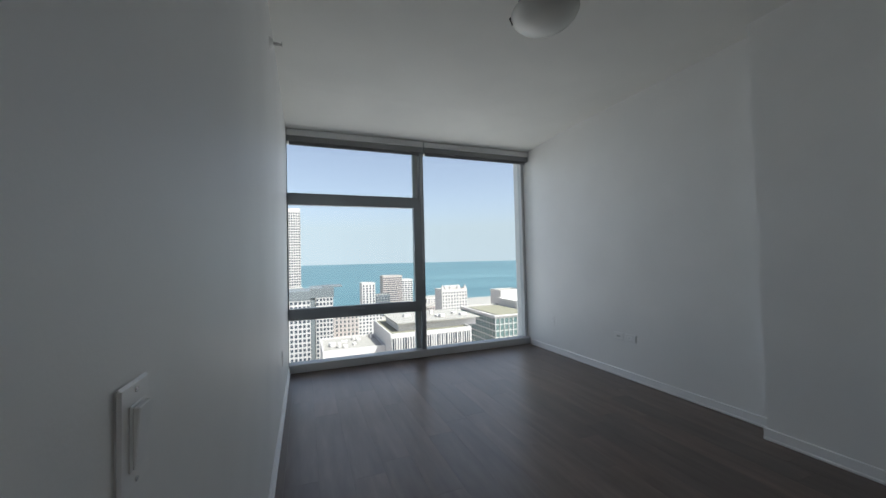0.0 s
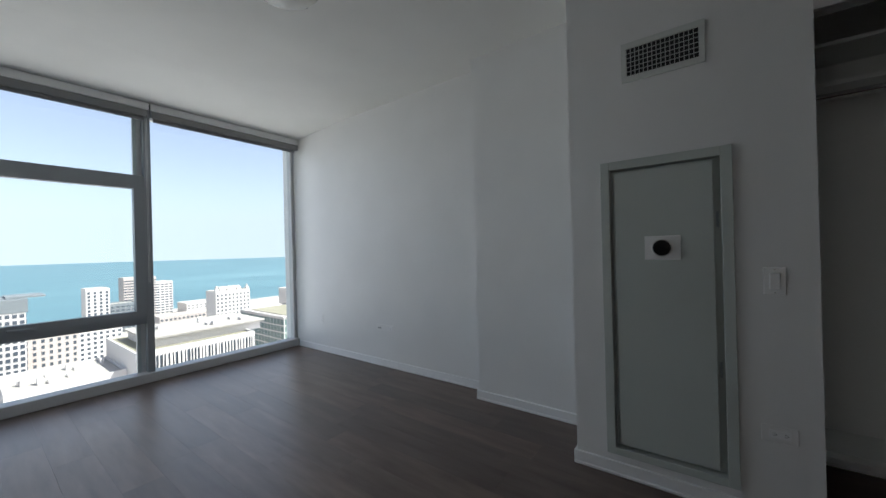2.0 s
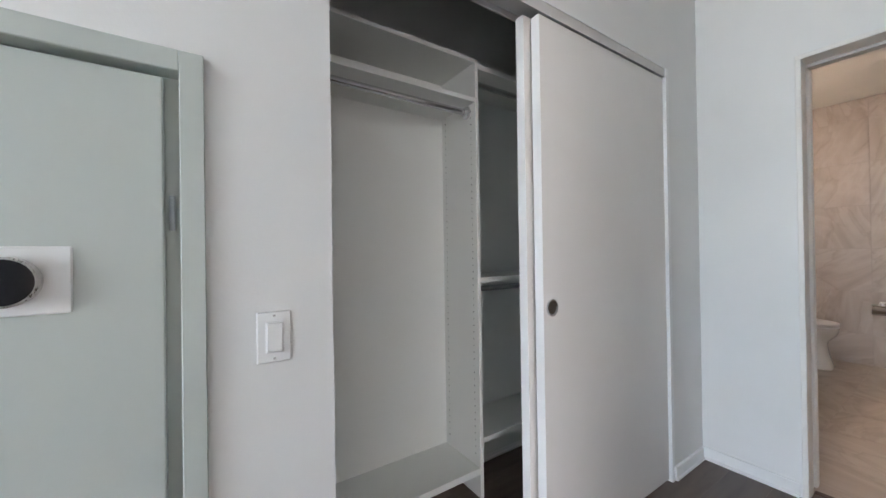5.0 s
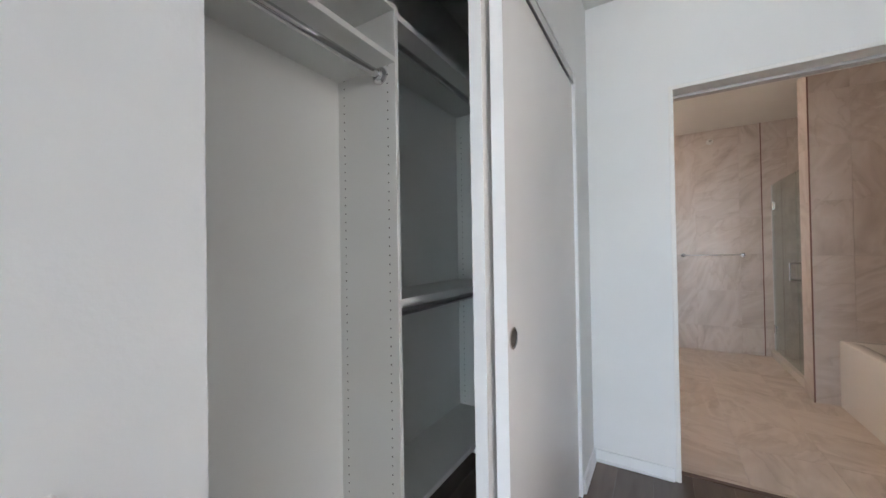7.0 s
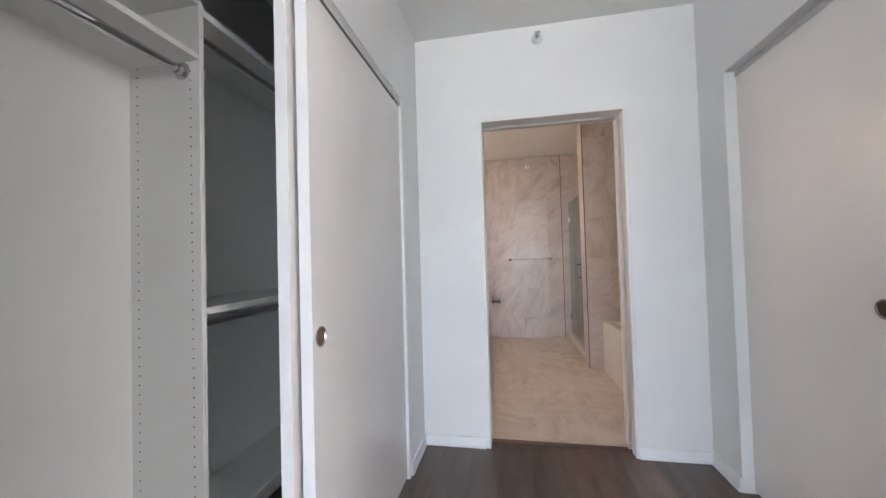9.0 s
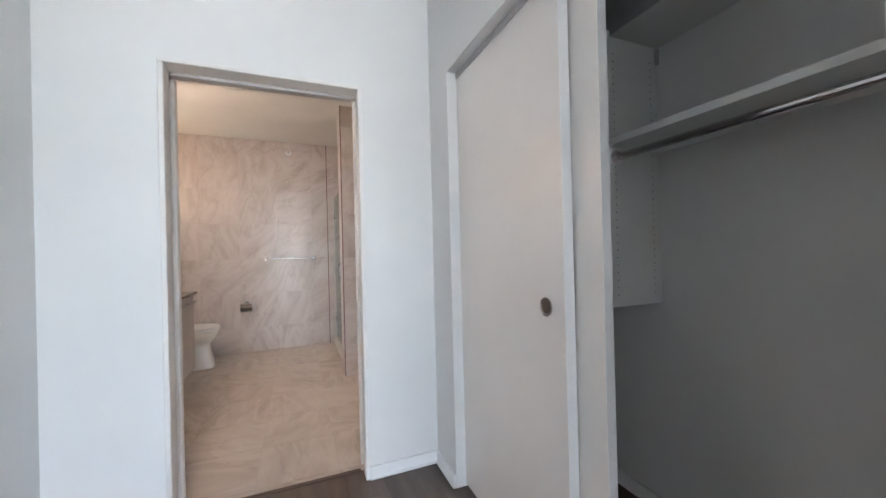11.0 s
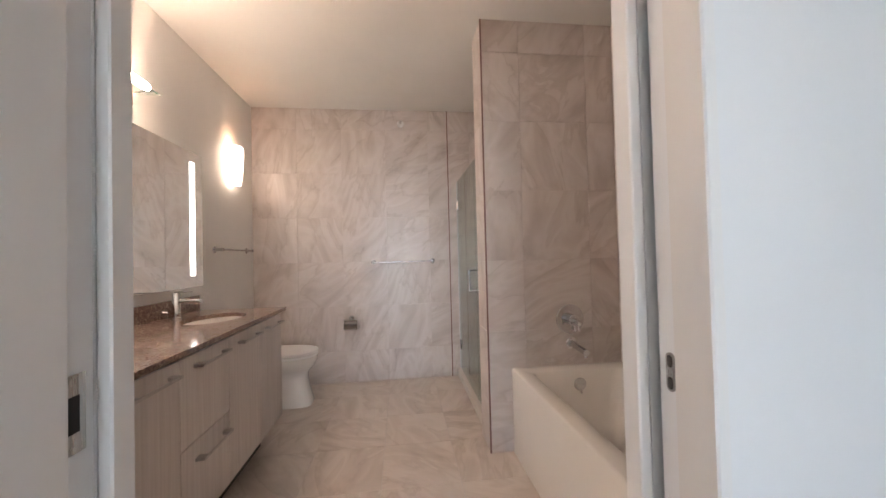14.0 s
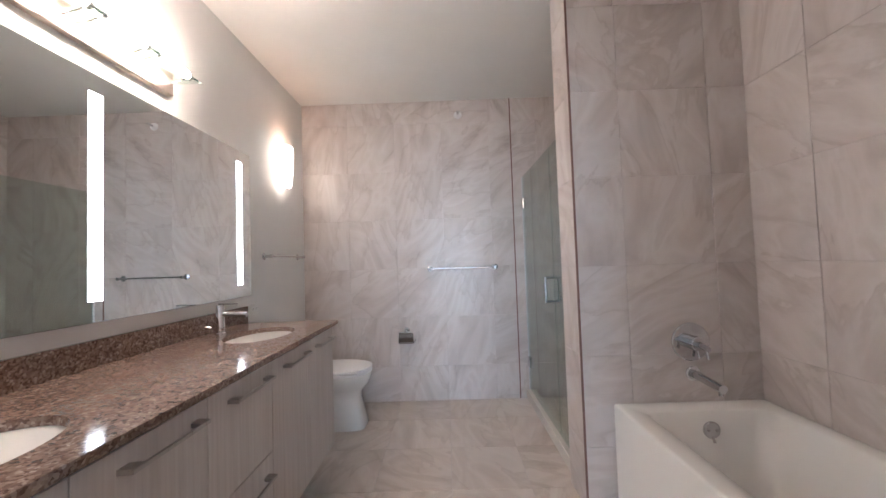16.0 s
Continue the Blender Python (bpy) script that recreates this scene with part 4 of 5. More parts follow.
for y in (-4.176, -3.285, -2.394):
    part("light_strip", boxes((BX1 - 0.0362, BX1 - 0.035, y - 0.027, y + 0.027, 1.125, 1.880)), LED, mirror, "lit frosted strip")

# lamp above the mirror
bar = thing("vanity_light", "brushed nickel wall light with three lit tubes", "lamp", (BX1, -3.317, 2.06))
part("plate", boxes((BX1 - 0.030, BX1, -3.665, -2.969, 2.045, 2.155), bevel=0.004), metal("satin_nickel", (0.42, 0.35, 0.32), 0.36, True), bar, "brushed nickel back plate")
SHIELD = glass("shield_glass", (0.90, 0.95, 0.92))
GLASS_EDGE = mat("green_glass_edge", (0.03, 0.06, 0.045), 0.12)
for yc in (-3.552, -3.317, -3.082):
    bm = lathe(bmesh.new(), [(0.0001, -0.084), (0.012, -0.082), (0.0195, -0.074), (0.021, -0.06), (0.021, 0.06), (0.0195, 0.074), (0.012, 0.082), (0.0001, 0.084)], Matrix.Translation((BX1 - 0.116, yc, 2.130)) @ pose(0, 0, 0, 90, 0, 0), 20)
    part("lamp_tube", smooth(bm, 60), TUBE, bar, "lit frosted tube")
    for k in (-1, 1):
        y = yc + k * 0.092
        bm = rod(bmesh.new(), (BX1 - 0.03, y, 2.100), (BX1 - 0.117, y, 2.124), 0.006, n=12)
        rod(bm, (BX1 - 0.116, y - 0.009, 2.128), (BX1 - 0.116, y + 0.009, 2.128), 0.016, n=18)
        part("holder", smooth(bm, 50), CHROME, bar)
    bm = bmesh.new()
    prof = [(BX1 - 0.064, 2.172), (BX1 - 0.168, 2.102), (BX1 - 0.062, 2.098), (BX1 - 0.062, 2.103), (BX1 - 0.150, 2.106), (BX1 - 0.066, 2.165)]
    ends = [[bm.verts.new((px, yc + dy, pz)) for px, pz in prof] for dy in (-0.112, 0.112)]
    for i in range(6):
        bm.faces.new((ends[0][i], ends[0][(i + 1) % 6], ends[1][(i + 1) % 6], ends[1][i]))
    bmesh.ops.recalc_face_normals(bm, faces=bm.faces)
    shield = part("glass_shield", bm, SHIELD, bar, "clear folded glass shield")
    shield.visible_shadow = False
    for dy in (-0.1125, 0.1125):
        bm = bmesh.new()
        fs = [[bm.verts.new((px, yc + dy + e, pz)) for px, pz in prof[:2] + prof[4:]] for e in (-0.0005, 0.0005)]
        bm.faces.new(fs[0])
        bm.faces.new(fs[1])
        for i in range(4):
            bm.faces.new((fs[0][i], fs[0][(i + 1) % 4], fs[1][(i + 1) % 4], fs[1][i]))
        bmesh.ops.recalc_face_normals(bm, faces=bm.faces)
        part("glass_edge", bm, GLASS_EDGE, shield, "dark green cut glass edge")

# sconce
SCY = -4.785
sc = thing("wall_sconce", "lit curved opal glass wall sconce", "lamp", (BX1, SCY, 1.84))
SM = Matrix.Translation((BX1 - 0.056, SCY, 0))
part("wall_plate", boxes((BX1 - 0.016, BX1, SCY - 0.035, SCY + 0.035, 1.92, 2.10), bevel=0.003), PLASTIC, sc)
part("shade", smooth(lathe(bmesh.new(), [(0.036, 1.846), (0.046, 1.856), (0.056, 1.91), (0.066, 1.98), (0.073, 2.06), (0.075, 2.12), (0.073, 2.165), (0.069, 2.168), (0.066, 2.12), (0.05, 1.95), (0.0001, 1.88)], SM, 36, (0.62, 1.0)), 60), SHADE, sc, "glowing opal glass shade")
part("finial", smooth(lathe(bmesh.new(), [(0.0001, 1.832), (0.008, 1.836), (0.010, 1.846), (0.0001, 1.850)], SM, 16)), STEEL, sc)


def towel_bar(label, a, b, wall_dir, group=""):
    """A bar on two round posts; a and b are the points on the wall."""
    a, b, w = Vector(a), Vector(b), Vector(wall_dir)
    t = thing("towel_bar", label, "towel bar", a, group)
    along = (b - a).normalized()
    part("bar", smooth(rod(bmesh.new(), a + w * 0.055 - along * 0.012, b + w * 0.055 + along * 0.012, 0.0075, n=14)), CHROME, t)
    for p in (a, b):
        m = Matrix.Translation(p) @ w.to_track_quat("Z", "Y").to_matrix().to_4x4()
        post = part("post", smooth(lathe(bmesh.new(), [(0.026, 0), (0.026, 0.005), (0.012, 0.010), (0.010, 0.04), (0.014, 0.048), (0.014, 0.066), (0.0001, 0.068)], m, 24), 35), CHROME, t)


towel_bar("chrome towel bar on the tiled end wall", (1.968, BY1, 1.167), (1.388, BY1, 1.167), (0, 1, 0))
towel_bar("chrome towel bar on the painted wall above the toilet", (BX1, -4.522, 1.305), (BX1, -5.082, 1.305), (-1, 0, 0))

paper = thing("toilet_paper_holder", "chrome toilet paper holder with hanging cover", "paper holder", (2.195, BY1, 0.60))
bm = bmesh.new()
N = 8
rows = []
for i in range(N + 1):
    u = i / N
    z = 0.612 - 0.092 * u
    y = BY1 + 0.052 + 0.022 * math.sin(math.pi * (0.15 + 0.75 * u))
    half = 0.060 + 0.004 * u
    rows.append([bm.verts.new((2.195 + sx * half, y + dy, z)) for sx, dy in ((-1, 0.0), (1, 0.0), (1, -0.003), (-1, -0.003))])
for p, q in zip(rows, rows[1:]):
    for i in range(4):
        bm.faces.new((p[i], p[(i + 1) % 4], q[(i + 1) % 4], q[i]))
bm.faces.new(rows[0])
bm.faces.new(rows[-1])
bmesh.ops.recalc_face_normals(bm, faces=bm.faces)
# chrome cover coloured dark for the dim room it mirrors
part("cover", smooth(bm, 40), SHADED_CHROME, paper)
part("post", smooth(lathe(bmesh.new(), [(0.027, 0), (0.027, 0.006), (0.014, 0.012), (0.013, 0.060), (0.016, 0.062), (0.016, 0.078), (0.0001, 0.079)], wall_frame((2.195, BY1, 0.625), (0, 1, 0)), 24), 35), CHROME, paper)
part("hinge_bar", smooth(rod(bmesh.new(), (2.150, BY1 + 0.066, 0.618), (2.262, BY1 + 0.066, 0.618), 0.008, n=14), 50), CHROME, paper)
bm = rod(bmesh.new(), (2.256, BY1 + 0.066, 0.618), (2.262, BY1 + 0.060, 0.530), 0.005, n=10)
rod(bm, (2.262, BY1 + 0.060, 0.530), (2.125, BY1 + 0.060, 0.530), 0.005, n=10)
rod(bm, (2.125, BY1 + 0.060, 0.530), (2.110, BY1 + 0.060, 0.556), 0.005, n=10)
part("roll_arm", smooth(bm, 50), CHROME, paper)


# ---- toilet ----
def loft(bm, rings, n=32):
    """Rounded cross-sections, each (cx, cy, z, half-length, half-width, power), skinned."""
    made = []
    for cx_, cy, z, a, b, p in rings:
        ring = []
        for i in range(n):
            t = 2 * math.pi * i / n
            c, s_ = math.cos(t), math.sin(t)
            ring.append(bm.verts.new((cx_ + a * math.copysign(abs(c) ** (2 / p), c), cy + b * math.copysign(abs(s_) ** (2 / p), s_), z)))
        made.append(ring)
    for r0, r1 in zip(made, made[1:]):
        for i in range(n):
            bm.faces.new((r0[i], r0[(i + 1) % n], r1[(i + 1) % n], r1[i]))
    bm.faces.new(list(reversed(made[0])))
    bm.faces.new(made[-1])
    bmesh.ops.recalc_face_normals(bm, faces=bm.faces)
    return bm


TY = -4.80
toilet = thing("toilet", "white two-piece toilet with closed lid", "toilet", (2.75, TY, 0))
part("bowl", smooth(loft(bmesh.new(), [(2.755, TY, 0.0, 0.285, 0.118, 5), (2.755, TY, 0.012, 0.288, 0.120, 5), (2.757, TY, 0.06, 0.278, 0.114, 4.5), (2.760, TY, 0.14, 0.262, 0.106, 4), (2.762, TY, 0.22, 0.252, 0.103, 3.6), (2.756, TY, 0.262, 0.254, 0.110, 3.2),
    (2.738, TY, 0.295, 0.264, 0.132, 2.8), (2.722, TY, 0.325, 0.275, 0.158, 2.5), (2.713, TY, 0.36, 0.281, 0.176, 2.3), (2.710, TY, 0.392, 0.283, 0.182, 2.3), (2.710, TY, 0.400, 0.278, 0.178, 2.3)]), 55), PORCELAIN, toilet)
part("seat", smooth(loft(bmesh.new(), [(2.710, TY, 0.402, 0.281, 0.182, 2.3), (2.710, TY, 0.408, 0.285, 0.186, 2.3), (2.710, TY, 0.418, 0.285, 0.186, 2.3), (2.710, TY, 0.422, 0.281, 0.182, 2.3)]), 55), PLASTIC, toilet)
part("lid", smooth(loft(bmesh.new(), [(2.708, TY, 0.431, 0.281, 0.182, 2.3), (2.708, TY, 0.436, 0.287, 0.187, 2.3), (2.708, TY, 0.448, 0.284, 0.184, 2.3), (2.710, TY, 0.455, 0.260, 0.165, 2.3), (2.715, TY, 0.458, 0.18, 0.11, 2.3)]), 55), PLASTIC, toilet)
part("tank", boxes((2.91, BX1 - 0.012, TY - 0.21, TY + 0.21, 0.40, 0.74), bevel=0.02), PORCELAIN, toilet)
part("tank_lid", boxes((2.90, BX1 - 0.008, TY - 0.22, TY + 0.22, 0.741, 0.772), bevel=0.008), PORCELAIN, toilet)

# ---- tub ----
tub = thing("bathtub", "white alcove bathtub with a flat apron", "bathtub", (0.66, -3.032, 0))
TX0, TX1, TY0, TY1, TZ = BX0 + 0.003, 1.032, PY1 + 0.003, BY0 - 0.006, 0.515


def rrect(x0, x1, y0, y1, z, r, n=6):
    pts = []
    for cx_, cy, a0 in ((x1 - r, y1 - r, 0), (x0 + r, y1 - r, 90), (x0 + r, y0 + r, 180), (x1 - r, y0 + r, 270)):
        for i in range(n + 1):
            a = radians(a0 + 90 * i / n)
            pts.append((cx_ + r * math.cos(a), cy + r * math.sin(a), z))
    return pts


def tub_shell():
    bm = bmesh.new()
    loops = [rrect(TX0, TX1, TY0, TY1, 0.0, 0.006), rrect(TX0, TX1, TY0, TY1, TZ - 0.012, 0.006), rrect(TX0 + 0.004, TX1 - 0.004, TY0 + 0.004, TY1 - 0.004, TZ - 0.003, 0.008), rrect(TX0 + 0.012, TX1 - 0.012, TY0 + 0.012, TY1 - 0.012, TZ, 0.01),
             rrect(TX0 + 0.062, TX1 - 0.088, TY0 + 0.088, TY1 - 0.07, TZ - 0.002, 0.05), rrect(TX0 + 0.072, TX1 - 0.098, TY0 + 0.098, TY1 - 0.08, TZ - 0.014, 0.055),
             rrect(TX0 + 0.10, TX1 - 0.125, TY0 + 0.125, TY1 - 0.22, 0.20, 0.09), rrect(TX0 + 0.125, TX1 - 0.15, TY0 + 0.16, TY1 - 0.30, 0.145, 0.09), rrect(TX0 + 0.20, TX1 - 0.22, TY0 + 0.25, TY1 - 0.42, 0.135, 0.08)]
    rings = [[bm.verts.new(p) for p in l] for l in loops]
    k = len(rings[0])
    for a, b in zip(rings, rings[1:]):
        for i in range(k):
            bm.faces.new((a[i], a[(i + 1) % k], b[(i + 1) % k], b[i]))
    bm.faces.new(rings[-1])
    bmesh.ops.recalc_face_normals(bm, faces=bm.faces)
    return smooth(bm, 50)


part("shell", tub_shell(), ACRYLIC, tub)
ov = part("overflow", smooth(lathe(bmesh.new(), [(0.038, 0), (0.038, 0.006), (0.034, 0.010), (0.0001, 0.011)], wall_frame((0.648, TY0 + 0.110, 0.428), (0, 1, 0)), 32), 35), CHROME, tub, "round chrome overflow plate")
for k in (-1, 1):
    part("screw", rod(bmesh.new(), (0.648 + k * 0.018, TY0 + 0.120, 0.428), (0.648 + k * 0.018, TY0 + 0.1225, 0.428), 0.005, n=10), NICKEL, ov)
part("trip_lever", rod(bmesh.new(), (0.648, TY0 + 0.118, 0.398), (0.648, TY0 + 0.130, 0.378), 0.006, n=10), NICKEL, ov)
mix = thing("tub_mixer", "round chrome tub mixer with lever on the tiles", "faucet", (0.645, PY1, 0.80))
WM = wall_frame((0.645, PY1, 0.798), (0, 1, 0))
part("plate", smooth(lathe(bmesh.new(), [(0.092, 0), (0.092, 0.005), (0.087, 0.009), (0.0001, 0.010)], WM, 48), 35), CHROME, mix)
part("hub", smooth(lathe(bmesh.new(), [(0.034, 0.009), (0.034, 0.06), (0.031, 0.064), (0.0001, 0.065)], WM, 32), 35), CHROME, mix)
part("lever", smooth(rod(bmesh.new(), WM @ Vector((0, 0.0, 0.045)), WM @ Vector((0.0, -0.01, 0.125)), 0.016, 0.012, n=20), 50), CHROME, mix)
part("lever_tip", smooth(rod(bmesh.new(), WM @ Vector((0.0, -0.004, 0.11)), WM @ Vector((0.0, -0.055, 0.118)), 0.006, n=12), 50), CHROME, mix)
part("diverter", smooth(rod(bmesh.new(), WM @ Vector((0.02, -0.03, 0.02)), WM @ Vector((0.02, -0.075, 0.03)), 0.006, n=12), 50), CHROME, mix)
sp = thing("tub_spout", "straight chrome tub spout on the tiles", "faucet", (0.64, PY1, 0.645))
SPM = wall_frame((0.64, PY1, 0.645), (0, 1, 0))
part("rosette", smooth(lathe(bmesh.new(), [(0.036, 0), (0.036, 0.005), (0.030, 0.010), (0.0001, 0.011)], SPM, 32), 35), CHROME, sp)
part("spout", smooth(rod(bmesh.new(), SPM @ Vector((0, 0, 0.005)), SPM @ Vector((0, -0.012, 0.19)), 0.019, n=24), 50), CHROME, sp)
part("outlet_nozzle", smooth(rod(bmesh.new(), SPM @ Vector((0, -0.012, 0.172)), SPM @ Vector((0, -0.044, 0.176)), 0.011, n=16), 50), CHROME, sp)

# ---- shower ----
GX = 1.115
curb = structure("trim_shower_curb", boxes((GX - 0.05, GX + 0.035, BY1, PY0 - 0.001, 0, 0.075), bevel=0.004), paint("curb_stone", (0.66, 0.62, 0.57), 0.3, 40, 0.03), "pale stone shower curb", "trim")
shower = thing("shower_screen", "frameless clear glass shower door and panel", "shower screen", (GX, -4.582, 0.075))
for n, y0, y1 in (("fixed_panel", PY0 - 0.003, -4.382), ("glass_door", -4.386, BY1 + 0.012)):
    gp = part(n, boxes((GX - 0.005, GX + 0.005, min(y0, y1), max(y0, y1), 0.082, 1.96), bevel=0.001), SHOWER_GLASS, shower, "clear glass with polished edges")
    gp.visible_shadow = False
bm = bmesh.new()
for sx in (-1, 1):
    x = GX + sx * 0.045
    rod(bm, (x, -4.437, 0.93), (x, -4.437, 1.10), 0.0085, n=14)
    for z in (0.935, 1.095):
        rod(bm, (GX, -4.437, z), (x, -4.437, z), 0.0085, n=14)
part("handle", smooth(bm, 50), CHROME, shower, "chrome pull handle")
for z in (0.32, 1.72):
    part("hinge", boxes((GX - 0.012, GX + 0.012, BY1 + 0.0, BY1 + 0.055, z - 0.045, z + 0.045), bevel=0.002), CHROME, shower, "chrome wall hinge")
part("wall_channel", boxes((GX - 0.01, GX + 0.01, BY1, BY1 + 0.012, 0.082, 1.96)), ALU_L, shower)
structure("trim_tile_edge", boxes((1.200, 1.210, BY1 - 0.002, BY1 + 0.004, 0, H - 0.006)), mat("bronze_tile_edge", (0.22, 0.13, 0.11), 0.35, 0.6), "bronze tile edge strip on the end wall", "trim")
structure("trim_tile_edge", boxes((PX - 0.006, PX + 0.003, PY1 - 0.006, PY1 + 0.003, 0, H - 0.006)), bpy.data.materials["bronze_tile_edge"], "bronze tile edge strip on the pilaster corner", "trim")

# ---- tiles and planks ----
_tiles = {}


def tile(name, parent, material, center, size, normal):
    """One tile with eased edges; tiles of one size share a mesh. size: along x (or y), up (or y)."""
    key = (material.name, round(size[0], 3), round(size[1], 3), normal)
    if key not in _tiles:
        bm = bmesh.new()
        a, b, t, e = size[0] / 2, size[1] / 2, 0.004, (0.0004 if name == "plank" else 0.0012)
        ax = {"x": (Vector((0, 1, 0)), Vector((0, 0, 1)), Vector((1, 0, 0))), "y": (Vector((1, 0, 0)), Vector((0, 0, 1)), Vector((0, 1, 0))), "z": (Vector((1, 0, 0)), Vector((0, 1, 0)), Vector((0, 0, 1)))}[normal]
        lo = [bm.verts.new(ax[0] * u * a + ax[1] * v * b - ax[2] * t) for u, v in ((-1, -1), (1, -1), (1, 1), (-1, 1))]
        md = [bm.verts.new(ax[0] * u * a + ax[1] * v * b - ax[2] * e) for u, v in ((-1, -1), (1, -1), (1, 1), (-1, 1))]
        hi = [bm.verts.new(ax[0] * u * (a - e) + ax[1] * v * (b - e)) for u, v in ((-1, -1), (1, -1), (1, 1), (-1, 1))]
        bm.faces.new(hi)
        for p, q in ((lo, md), (md, hi)):
            for i in range(4):
                bm.faces.new((p[i], p[(i + 1) % 4], q[(i + 1) % 4], q[i]))
        bmesh.ops.recalc_face_normals(bm, faces=bm.faces)
        me = bpy.data.meshes.new(name)
        bm.to_mesh(me)
        bm.free()
        me.materials.append(material)
        _tiles[key] = me
    o = new(name, _tiles[key])
    o.parent = parent
    o.location = Vector(center) - ORIGIN[parent]
    return o


def cuts(lo, hi, start, pitch):
    """Joint places between lo and hi, on a grid that passes through start."""
    k = math.ceil((lo - start) / pitch + 1e-6)
    out = [lo]
    while start + k * pitch < hi - 0.004:
        out.append(start + k * pitch)
        k += 1
    return out + [hi]


ROWS_Z = cuts(0.0, H - 0.006, 0.305, 0.4365)
J = 0.0025


def tiled(parent, normal, at, lo, hi, start, pitch, zs=ROWS_Z):
    us = cuts(lo, hi, start, pitch)
    for u0, u1 in zip(us, us[1:]):
        for z0, z1 in zip(zs, zs[1:]):
            if u1 - u0 < 0.012 or z1 - z0 < 0.012:
                continue
            c = ((at, (u0 + u1) / 2, (z0 + z1) / 2) if normal == "x" else ((u0 + u1) / 2, at, (z0 + z1) / 2))
            tile("tile", parent, WALL_TILE, c, (u1 - u0 - J, z1 - z0 - J), normal)


tiled(wall_bath_end, "y", BY1, BX0, BX1, 2.262, 0.4275)
tiled(wall_bath_west, "x", BX0, BY1, BY0, -3.487, 0.4365)
tiled(wall_tub, "y", PY1, BX0, PX, 0.936, 0.4420)
tiled(wall_tub, "x", PX, PY0, PY1, PY0, 0.5)
FX = cuts(BX0, BX1, 2.257, 0.4285)
FY = cuts(BY1, YD - 0.10, -4.857, 0.437)
for a0, a1 in zip(FX, FX[1:]):
    for b0, b1 in zip(FY, FY[1:]):
        if a1 - a0 > 0.012 and b1 - b0 > 0.012:
            tile("tile", bath_floor, FLOOR_TILE, ((a0 + a1) / 2, (b0 + b1) / 2, 0.0), (a1 - a0 - J, b1 - b0 - J), "z")

floor_ob = bpy.data.objects["floor"]
PW, PL = 0.178, 1.22
rng = random.Random(4)
x = XW - 0.12
while x < 3.30:
    x1 = min(x + PW, 3.30)
    y = YD - 0.10 - rng.random() * PL
    while y < YN:
        y0, y1 = max(y, YD - 0.10), min(y + PL, YN)
        if y1 - y0 > 0.03:
            tile("plank", floor_ob, FLOORING, ((x + x1) / 2, (y0 + y1) / 2, 0.0), (round(x1 - x - 0.0003, 4), round(y1 - y0, 3) - 0.0003), "z")
        y += PL
    x = x1
structure("floor_hall", boxes((-4.0, XW - 0.12, -0.8, 4.2, -0.006, 0.0)), FLOORING, "dark plank floor of the hall", "floor")

# ---- the view: lake, city ----
ZG = -66.0


def haze_stone(name, color, rough=0.7):
    return paint(name, color, rough, 0.6, 0.05, 0.08)


def lake_material():
    m = mat("lake_water", (0.02, 0.10, 0.13), 0.35)
    v = coords(m, (0.0008, 0.006, 1))
    n = nd(m, "ShaderNodeTexNoise", Scale=1.0, Detail=6.0)
    lk(m, v, n.inputs["Vector"])
    r = ramp(m, [(0.32, (0.045, 0.125, 0.15)), (0.52, (0.068, 0.165, 0.19)), (0.70, (0.105, 0.215, 0.24))])
    lk(m, n.outputs["Fac"], r.inputs[0])
    lk(m, r.outputs[0], bsdf(m).inputs["Base Color"])
    return m


sea = bmesh.new()
_rings = [[sea.verts.new((rad * math.cos(2 * math.pi * i / 128), rad * math.sin(2 * math.pi * i / 128), z)) for i in range(128)] for rad, z in ((400, ZG), (900, ZG), (4850, -40.0))]
sea.faces.new(_rings[0])
for _p, _q in zip(_rings, _rings[1:]):
    for _i in range(128):
        sea.faces.new((_p[_i], _p[(_i + 1) % 128], _q[(_i + 1) % 128], _q[_i]))
bmesh.ops.recalc_face_normals(sea, faces=sea.faces)
structure("water", sea, lake_material(), "blue-green lake reaching the horizon", "water")
structure("ground", boxes((-1500, 1500, -1500, 552, ZG - 1, ZG + 0.5)), haze_stone("city_ground", (0.36, 0.34, 0.31)), "grey city ground between buildings", "ground")
structure("tower_below", boxes((-4.2, 3.45, -5.5, 5.0, ZG + 0.5, -0.25)), haze_stone("tower_cladding", (0.35, 0.36, 0.37)), "plain grey tower storeys under the flat", "building")
ST_W = haze_stone("pale_stone", (0.60, 0.56, 0.53))
ST_B = haze_stone("beige_stone", (0.46, 0.41, 0.38))
ST_G = haze_stone("grey_slate_cladding", (0.17, 0.19, 0.20))
CONC = haze_stone("white_concrete", (0.60, 0.57, 0.55))
ROOFM = haze_stone("roof_gravel", (0.36, 0.34, 0.31), 0.9)
GREEN = haze_stone("planted_roof", (0.26, 0.245, 0.18), 0.9)
WGL = mat("far_window_glass", (0.075, 0.09, 0.11), 0.12)
WGT = mat("teal_curtain_glass", (0.11, 0.17, 0.165), 0.10)
_panes = {}


